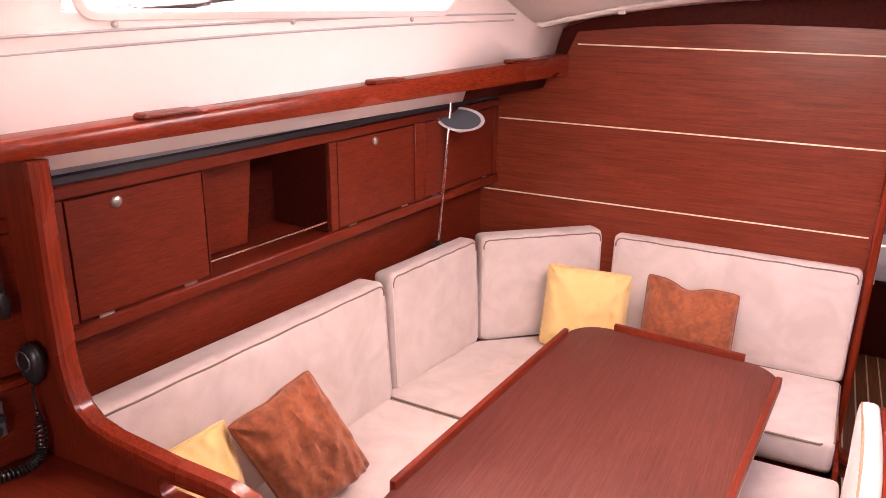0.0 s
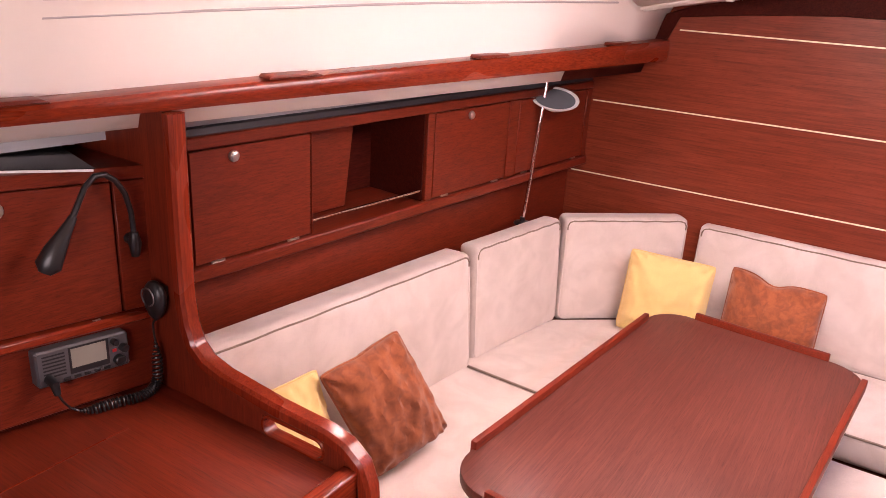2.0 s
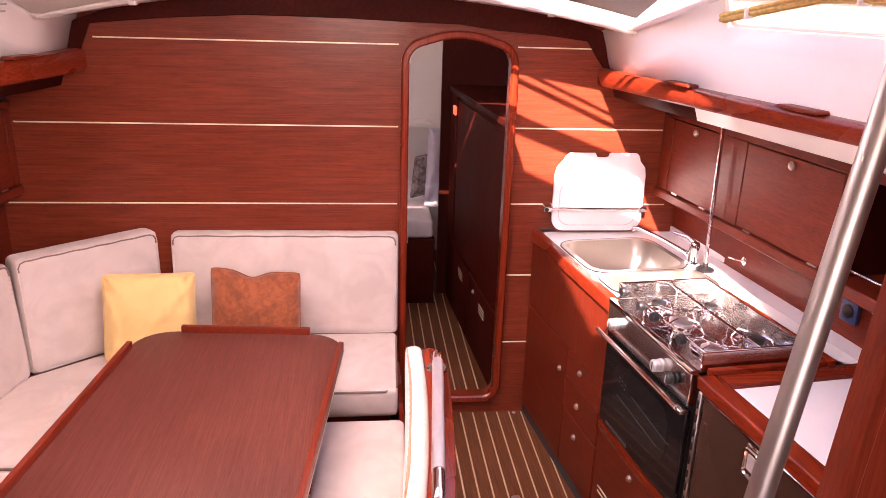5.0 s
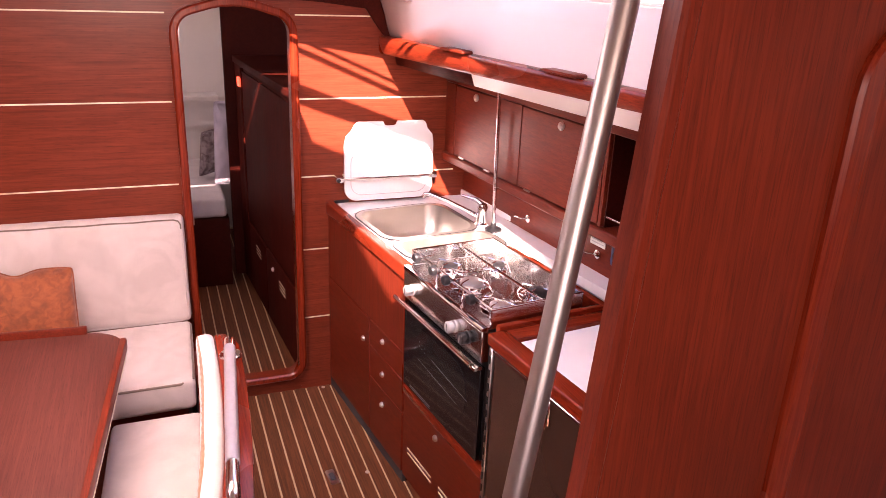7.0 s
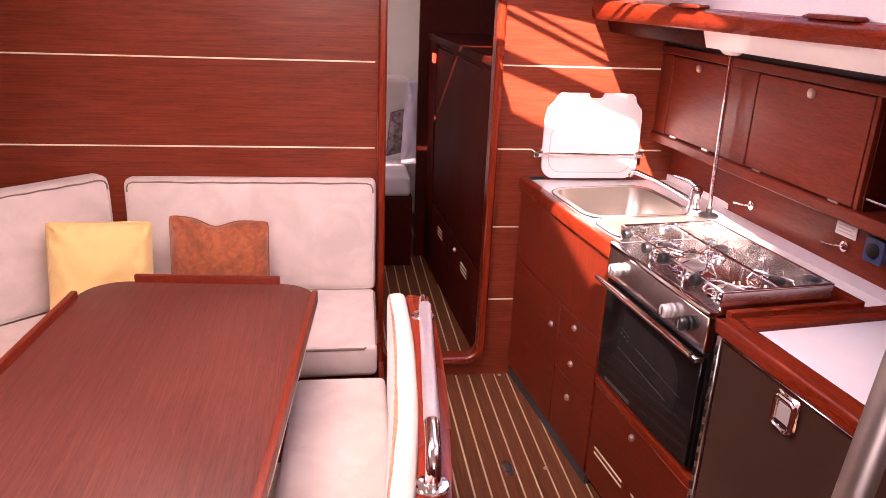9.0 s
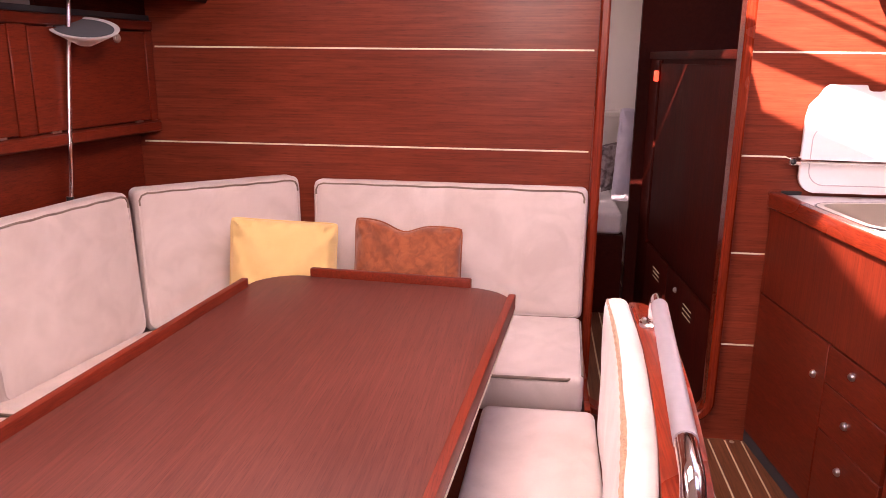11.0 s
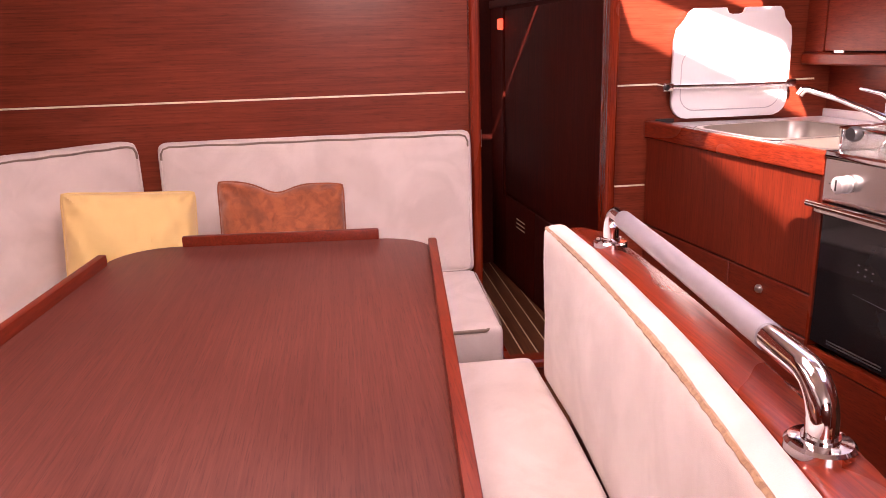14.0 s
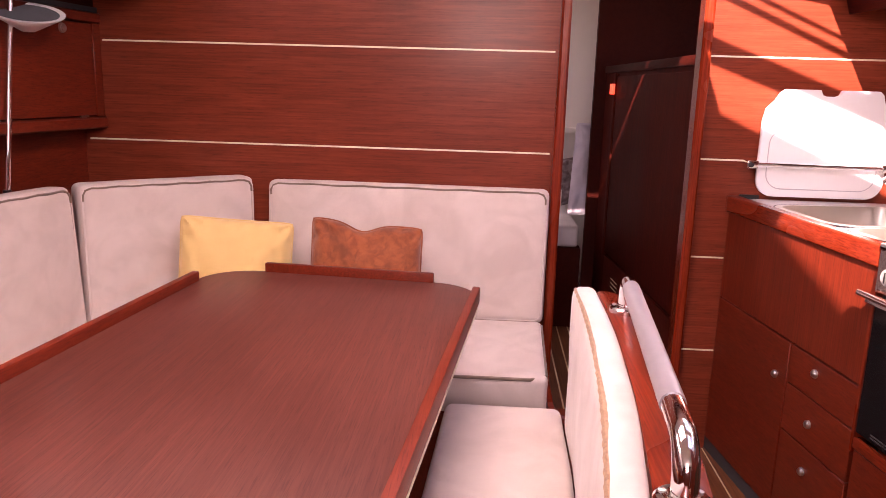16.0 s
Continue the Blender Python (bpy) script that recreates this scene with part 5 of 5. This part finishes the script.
def vhf_radio():
    u0, u1, z0, z1 = 2.215, 2.418, 0.862, 0.955
    ob = thing("marine_radio", npt(2.31, 0, z0), "silver and black marine radio with a grey display", "radio")
    def pr(name, poly, d0, d1, mat, parent, bev=0.002):
        bm = bmesh.new()
        prism(bm, [nuz(u, z + 0.09 * (u - u0)) for u, z in poly], NO, NU, UP, NN, d0, d1, bev, 1)
        return part(name, bm, mat, parent)
    body = pr("face", rounded(u0, z0, u1, z1, 0.006, 3), -0.02, 0.016, RADIO, ob, 0.004)
    pr("display", rect(2.268, 0.895, 2.345, 0.945), 0.016, 0.0175, LCD, body, 0)
    pr("display_bezel", rect(2.262, 0.880, 2.350, 0.950), 0.0155, 0.0168, BLACK, body, 0)
    for k in range(7):
        pr("speaker_slot", rect(2.358, 0.885 + 0.009 * k, 2.405, 0.889 + 0.009 * k), 0.015, 0.0168, BLACK, body, 0)
    for k in range(5):
        pr("button", rect(2.262 + 0.022 * k, 0.868, 2.277 + 0.022 * k, 0.876), 0.015, 0.019, BLACK, body, 0.001)
    for u, z, r in ((2.25, 0.937, 0.008), (2.23, 0.915, 0.010), (2.242, 0.885, 0.013)):
        bm = bmesh.new()
        lathe(bm, [(r, 0), (r, 0.012), (r * 0.8, 0.015)], npt(u, 0.016, z + 0.09 * (u - u0)), NN, 16)
        part("dial", bm, BLACK, body)
    pr("red_button", rect(2.245, 0.908, 2.254, 0.916), 0.015, 0.018, plain("red_plastic", (0.5, 0.02, 0.02), 0.4), body, 0)


def handset():
    at = Vector((-1.604, -2.252, 1.118))
    ob = thing("radio_handset", at, "black radio handset hanging on the partition with a coiled cord", "handset")
    bm = bmesh.new()
    bmesh.ops.create_uvsphere(bm, u_segments=24, v_segments=16, radius=1.0)
    for v in bm.verts:
        x, y, z = v.co
        v.co = at + Vector((x * (0.031 + 0.006 * z), y * 0.021, z * 0.048))
    body = part("body", bm, BLACK, ob)
    bm = bmesh.new()
    tube(bm, [at + Vector((0.021 * math.cos(a), -0.019, 0.014 + 0.021 * math.sin(a))) for a in [k * math.tau / 20 for k in range(20)]], 0.0018, 6, True)
    part("speaker_rim", bm, RADIO, body)
    bm = bmesh.new()
    box(bm, at + Vector((-0.012, 0.004, 0.0)), at + Vector((0.012, 0.028, 0.03)), 0.003)
    part("hook", bm, BLACK, ob)
    pts = []
    ctrl = [at + Vector((0.004, 0, -0.045)), Vector((-1.622, -2.25, 1.05)), Vector((-1.615, -2.252, 0.985)), Vector((-1.605, -2.265, 0.915)), Vector((-1.607, -2.30, 0.894)), Vector((-1.632, -2.36, 0.892)), Vector((-1.652, -2.42, 0.893)), Vector((-1.662, -2.455, 0.925)), npt(2.395, 0.03, 0.895)]
    def along(t):
        f = t * (len(ctrl) - 1)
        i = min(int(f), len(ctrl) - 2)
        g = f - i
        p0, p1, p2, p3 = ctrl[max(i - 1, 0)], ctrl[i], ctrl[i + 1], ctrl[min(i + 2, len(ctrl) - 1)]
        return 0.5 * ((2 * p1) + (p2 - p0) * g + (2 * p0 - 5 * p1 + 4 * p2 - p3) * g * g + (3 * p1 - p0 - 3 * p2 + p3) * g ** 3)
    n = 620
    for i in range(n):
        t = i / (n - 1)
        p = along(t)
        d = (along(min(1, t + 0.002)) - along(max(0, t - 0.002))).normalized()
        a = d.cross(Vector((0.3, 0.5, 0.8))).normalized()
        b = d.cross(a)
        r = 0.0105 * min(1, max(0, (t - 0.20) * 12), max(0, (0.78 - t) * 12))
        w = t * 2 * math.pi * 62
        pts.append(p + a * r * math.cos(w) + b * r * math.sin(w))
    bm = bmesh.new()
    tube(bm, pts, 0.0028, 5)
    part("coiled_cord", bm, BLACK, ob)
    bm = bmesh.new()
    tube(bm, [npt(2.395, 0.012, 0.900), npt(2.395, 0.04, 0.895), npt(2.394, 0.045, 0.87)], [0.011, 0.010, 0.007], 10)
    part("plug", bm, BLACK, ob)


def gooseneck_lamp():
    base = npt(2.183, 0.0, 1.190)
    ob = thing("gooseneck_lamp", base, "black gooseneck chart lamp plugged into the locker stile", "lamp")
    bm = bmesh.new()
    lathe(bm, [(0.012, 0), (0.012, 0.02), (0.009, 0.026)], base, NN, 14)
    part("socket", bm, BLACK, ob)
    bm = bmesh.new()
    tube(bm, [npt(2.183, 0.024, 1.150), npt(2.183, 0.026, 1.185), npt(2.184, 0.026, 1.212)], [0.009, 0.0145, 0.009], 12)
    part("plug", bm, BLACK, ob)
    neck = [(2.184, 0.026, 1.212), (2.188, 0.03, 1.265), (2.200, 0.034, 1.315), (2.220, 0.038, 1.350), (2.245, 0.044, 1.371), (2.268, 0.047, 1.372), (2.292, 0.050, 1.350), (2.325, 0.054, 1.288)]
    bm = bmesh.new()
    tube(bm, [npt(*p) for p in neck], 0.0062, 10)
    part("neck", bm, BLACK, ob)
    bm = bmesh.new()
    tube(bm, [npt(2.322, 0.054, 1.292), npt(2.34, 0.056, 1.266), npt(2.368, 0.058, 1.225), npt(2.385, 0.06, 1.195), npt(2.393, 0.06, 1.18)], [0.008, 0.012, 0.021, 0.025, 0.012], 14, squash=0.55)
    part("head", bm, BLACK, ob)


def magazine():
    at = Vector((-1.90, -2.33, 1.385))
    ob = thing("magazine", at, "glossy black magazine lying on the chart locker", "magazine")
    O = Vector((-1.715, -2.535, 1.442))
    U = Vector((0.088, 0.180, -0.012)).normalized()
    V = Vector((-0.26, 0.06, 0.008)).normalized()
    for name, d0, d1, mat, sh in (("page_block", 0.001, 0.007, PAPER, 0.002), ("cover", 0.007, 0.009, plain("black_gloss_cover", (0.02, 0.02, 0.022), 0.2), 0)):
        bm = bmesh.new()
        prism(bm, rect(sh, sh, 0.205 - sh, 0.27 - sh), O, U, V, U.cross(V), d0, d1)
        part(name, bm, mat, ob)


partition()
chart_table()
nav_cabinet()
vhf_radio()
handset()
gooseneck_lamp()
magazine()


# ---- companionway ----
def companion_partition():
    ob = thing("companionway_partition", (0.8, -2.39, 0.0), "tall mahogany partition beside the companionway with a slanting edge", "partition")
    bm = bmesh.new()
    prism(bm, [(0.348, 0.0), (0.507, 1.99), (1.85, 1.99), (1.85, 0.0)], (0, -2.39, 0), (1, 0, 0), UP, (0, -1, 0), -0.035, 0)
    part("panel", bm, WOOD_Z, ob)
    bm = bmesh.new()
    ribbon(bm, [(0.346 + 0.159 * k / 6, -2.375, 1.99 * k / 6) for k in range(7)], 0.045, 0.026, (0, 1, 0))
    part("edging", bm, WOOD_Z, ob, "rounded mahogany edging")
    bm = bmesh.new()
    ribbon(bm, [(x, -2.392, z) for x, z in rounded(0.775, 0.12, 1.55, 1.835, 0.09, 7)], 0.024, 0.040, (0, 1, 0), True)
    part("door_surround", bm, TRIM_Z, ob, "raised mahogany door surround")


companion_partition()


def handrail_pole():
    a, b = Vector((0.070, -2.536, 0.0)), Vector((0.472, -2.3085, 1.9))
    d = b - a
    ob = thing("handrail_pole", a, "slanting satin steel companionway handrail pole", "handrail")
    bm = bmesh.new()
    tube(bm, [a + d * f for f in (0.0, 0.3, 0.7, 1.045)], 0.0160, 20)
    part("tube", bm, SATIN, ob)
    bm = bmesh.new()
    lathe(bm, [(0.04, 0), (0.04, 0.006), (0.022, 0.010)], a, (0, 0, 1), 20)
    part("foot", bm, STEEL, ob)


handrail_pole()


# ---- blind under the forward roof edge ----
def roof_blind():
    ob = thing("blind_cassette", (CX, -0.28, 1.88), "slim pale blind profile curving across under the roof", "blind")
    for k, (y, dz, r) in enumerate(((-0.275, -0.012, 0.009), (-0.315, -0.010, 0.006))):
        bm = bmesh.new()
        pts = [(CX + 1.055 * (i / 20 - 1), y, roof_z(1.055 * (i / 20 - 1), -0.28) + dz) for i in range(41)]
        tube(bm, pts, r, 8)
        part("profile", bm, ALU, ob)
    for x in (-0.93, -0.30, 0.55):
        z = roof_z(x - CX, -0.28) - 0.012
        bm = bmesh.new()
        box(bm, (x - 0.012, -0.295, z - 0.018), (x + 0.012, -0.262, z + 0.012), 0.004)
        part("clip", bm, LIDWHITE, ob)


roof_blind()


def straw_blind():
    """A rolled straw blind tied up along the top of the starboard coachroof window."""
    def at(y, z, inset=0.022):
        return Vector((CX + liner_x(y, z) - inset, y, z))
    ob = thing("rolled_blind", at(-1.3, 1.90), "rolled yellow straw blind held by white clips above the window", "blind")
    ends = [(-0.86 - 0.14 * k, 1.835 + 0.062 * min(1.0, k / 3)) for k in range(9)]
    for k in range(5):
        a = k * math.tau / 5
        bm = bmesh.new()
        tube(bm, [at(y, z) + Vector((0, 0, 0.010 * math.sin(a))) + Vector((0.010 * math.cos(a), 0, 0)) for y, z in ends], 0.0065, 8)
        part("slat_roll", bm, STRAW, ob)
    for y, z in (ends[1], ends[4], ends[7]):
        bm = bmesh.new()
        p = at(y, z)
        box(bm, p - Vector((0.021, 0.006, 0.021)), p + Vector((0.012, 0.006, 0.021)), 0.004)
        part("clip", bm, LIDWHITE, ob)


straw_blind()


def hatch(h, name, label):
    ob = thing(name, ((h[0] + h[1]) / 2, (h[2] + h[3]) / 2, 2.0), label, "hatch", "", "structure")
    pts = []
    for x, y in rounded(*[h[0], h[2], h[1], h[3]], 0.04, 4):
        pts.append((x, y, roof_z(x - CX, y) - 0.004))
    bm = bmesh.new()
    ribbon(bm, pts, 0.03, 0.04, (0, 0, 1), True)
    part("frame", bm, ALU, ob)


hatch(MAIN_HATCH, "hatch_main", "white framed deck hatch in the headliner, open to daylight")


def hatch_pane():
    h = MAIN_HATCH
    bm = bmesh.new()
    vs = [bm.verts.new((x, y, roof_z(x - CX, y) + 0.018)) for x, y in rounded(h[0] - 0.02, h[2] - 0.02, h[1] + 0.02, h[3] + 0.02, 0.03, 3)]
    bm.faces.new(vs)
    part("hatch_screen", bm, LINEN, None, "white fabric screen drawn under the main hatch", "structure")


hatch_pane()
# starboard openings added where the sun patches need them
for k, h in enumerate(SUN_HATCHES):
    hatch(h, "hatch_starboard", "white framed deck hatch, placed and sized to shape the sun patches")


def deck_line(points, r, name, label, mat):
    ob = thing(name, points[0], label, name.replace("_", " "))
    bm = bmesh.new()
    tube(bm, points, r, 10)
    part("line", bm, mat, ob)


# unseen bars above deck, added only to cast the sun patch's shadow bands
deck_line([(0.10, -0.83, 2.13), (0.95, -1.27, 2.13)], 0.034, "deck_spar", "unseen spar added above the starboard hatch to cast a shadow band", ALU)
deck_line([(0.12, -0.565, 2.12), (0.97, -1.085, 2.12)], 0.010, "deck_rope", "unseen rope added above the starboard hatch to cast a shadow line", LINEN)
deck_line([(0.12, -0.505, 2.12), (0.97, -1.025, 2.12)], 0.007, "deck_rope", "unseen thin rope added above the starboard hatch to cast a shadow line", LINEN)
deck_line([(-0.02, -1.36, 2.24), (0.83, -1.89, 2.24)], 0.12, "furled_sail", "unseen thick white roll added above deck to shade part of the bulkhead", LINEN)


# ---- cabin ahead, seen through the doorway ----
def forward_cabin():
    bm = bmesh.new()
    box(bm, (-1.2, 2.45, -0.05), (1.3, 2.5, 1.95))
    part("wall_bow", bm, HEADLINER, None, "off-white lining at the far end of the forward cabin", "structure")
    for s, name in ((-1, "wall_cabin_port"), (1, "wall_cabin_starboard")):
        bm = bmesh.new()
        prism(bm, [(CX + s * 1.55, 0.035), (CX + s * 1.60, 0.035), (CX + s * 0.75, 2.5), (CX + s * 0.70, 2.5)], (0, 0, 0), (1, 0, 0), (0, 1, 0), (0, 0, 1), -0.05, 1.95)
        part(name, bm, HEADLINER, None, "off-white hull lining of the forward cabin", "structure")
    bm = bmesh.new()
    prism(bm, [(-1.8, 0.06), (1.45, 0.06), (1.0, 2.5), (-1.2, 2.5)], (0, 0, 0), (1, 0, 0), (0, 1, 0), (0, 0, 1), 1.90, 1.94)
    part("ceiling_cabin", bm, HEADLINER, None, "off-white headliner of the forward cabin", "structure")
    ob = thing("berth", (-0.2, 1.8, 0.0), "forward berth with a pale mattress on a dark wooden base", "berth")
    bm = bmesh.new()
    prism(bm, [(-0.9, 1.34), (0.30, 1.34), (0.30, 2.44), (-0.9, 2.44)], (0, 0, 0), (1, 0, 0), (0, 1, 0), (0, 0, 1), 0, 0.43, 0.004)
    part("base", bm, DARK, ob)
    bm = bmesh.new()
    prism(bm, [(-0.9, 1.36), (0.29, 1.36), (0.29, 2.43), (-0.9, 2.43)], (0, 0, 0), (1, 0, 0), (0, 1, 0), (0, 0, 1), 0.431, 0.545, 0.025, 4)
    part("mattress", bm, LINEN, ob)
    throw_pillow([(0.275, 1.72, 1.075), (0.62, 1.80, 1.06), (0.245, 1.64, 0.55)], 0.09, LAVENDER, "white linen pillow standing on the forward berth", 21.0)
    throw_pillow([(0.20, 1.90, 0.84), (0.46, 1.95, 0.90), (0.165, 1.83, 0.56)], 0.07, cloth("grey_pattern", (0.30, 0.25, 0.25), (0.12, 0.08, 0.08), 30), "dark patterned pillow on the forward berth", 23.0)
    # shelf along the hull
    bm = bmesh.new()
    box(bm, (-0.8, 2.25, 0.98), (0.35, 2.44, 1.01), 0.004)
    part("shelf", bm, HEADLINER, tagged(thing("hull_shelf", (-0.2, 2.35, 0.98), "off-white shelf along the forward hull lining", "shelf")))
    # wardrobe in darkened mahogany: the dim passage is put into its colour
    w = thing("wardrobe", (0.6, 0.8, 0.0), "mahogany wardrobe along the forward passage, its shade put into the colour", "wardrobe")
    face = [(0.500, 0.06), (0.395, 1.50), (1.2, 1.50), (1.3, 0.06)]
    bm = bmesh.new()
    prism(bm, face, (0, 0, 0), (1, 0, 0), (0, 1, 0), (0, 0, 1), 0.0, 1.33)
    part("body", bm, SHADE_Z, w)
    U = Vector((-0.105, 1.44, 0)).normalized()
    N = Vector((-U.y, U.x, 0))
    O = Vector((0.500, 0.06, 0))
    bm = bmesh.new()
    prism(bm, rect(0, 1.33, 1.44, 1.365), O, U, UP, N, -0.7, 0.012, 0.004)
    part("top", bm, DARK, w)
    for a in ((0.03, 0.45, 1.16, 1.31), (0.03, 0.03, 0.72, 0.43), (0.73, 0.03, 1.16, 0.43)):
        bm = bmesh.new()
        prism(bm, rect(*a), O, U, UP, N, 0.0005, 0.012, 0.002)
        part("door", bm, SHADE_Z, w)
    for u0 in (0.30, 0.86):
        for k in range(3):
            bm = bmesh.new()
            prism(bm, rect(u0, 0.31 + 0.02 * k, u0 + 0.12, 0.315 + 0.02 * k), O, U, UP, N, 0.012, 0.014)
            part("vent_slot", bm, INLAY, w)
    knob(w, O + U * 0.55 + UP * 0.37 + N * 0.012, N, 0.012)
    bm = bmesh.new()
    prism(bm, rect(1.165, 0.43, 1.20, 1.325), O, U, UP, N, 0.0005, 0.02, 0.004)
    part("corner_post", bm, SHADE_Z, w)
    # sun spot on the corner post, imitated by a small glowing patch
    light = thing("post_sun_spot", O + U * 1.17 + UP * 1.25 + N * 0.02, "glowing red patch standing in for a sun spot on the wardrobe corner", "light")
    glow, nt, b = base_material("red_sun_spot_glow", (0.8, 0.08, 0.03), 0.3)
    b.inputs["Emission Color"].default_value = (1.0, 0.07, 0.03, 1)
    b.inputs["Emission Strength"].default_value = 0.5
    bm = bmesh.new()
    prism(bm, rounded(1.155, 1.225, 1.225, 1.275, 0.008, 3), O, U, UP, N, 0.020, 0.030, 0.003)
    part("sun_spot_patch", bm, glow, light)
    # partition coloured dark as well, for the same passage shade
    p = thing("cabin_partition", (0.33, 1.5, 0.0), "mahogany partition between passage and forward cabin, coloured dark for shade", "partition")
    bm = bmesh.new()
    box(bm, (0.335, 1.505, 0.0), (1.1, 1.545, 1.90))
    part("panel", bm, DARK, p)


forward_cabin()


def floor_fittings():
    ob = thing("floor_latch", (0.462, -0.688, 0.0), "small recessed steel latch in the teak floor", "latch")
    bm = bmesh.new()
    prism(bm, rounded(-0.017, -0.045, 0.017, 0.045, 0.008, 3), (0.462, -0.688, 0), (1, 0.1, 0), (-0.1, 1, 0), (0, 0, 1), 0.0, 0.0025)
    plate = part("plate", bm, STEEL, ob)
    bm = bmesh.new()
    prism(bm, rounded(-0.010, -0.022, 0.010, 0.022, 0.006, 3), (0.462, -0.688, 0), (1, 0.1, 0), (-0.1, 1, 0), (0, 0, 1), 0.0025, 0.004)
    part("ring", bm, CHARCOAL, plate)
    for x, y in ((0.60, -0.70), (0.57, -0.02)):
        bm = bmesh.new()
        lathe(bm, [(0.009, 0), (0.009, 0.002), (0.006, 0.003)], (x, y, 0), (0, 0, 1), 12)
        part("stud", bm, STEEL, thing("floor_stud", (x, y, 0), "small round steel stud in the teak floor", "stud", "floor studs"))


floor_fittings()


build_floor()
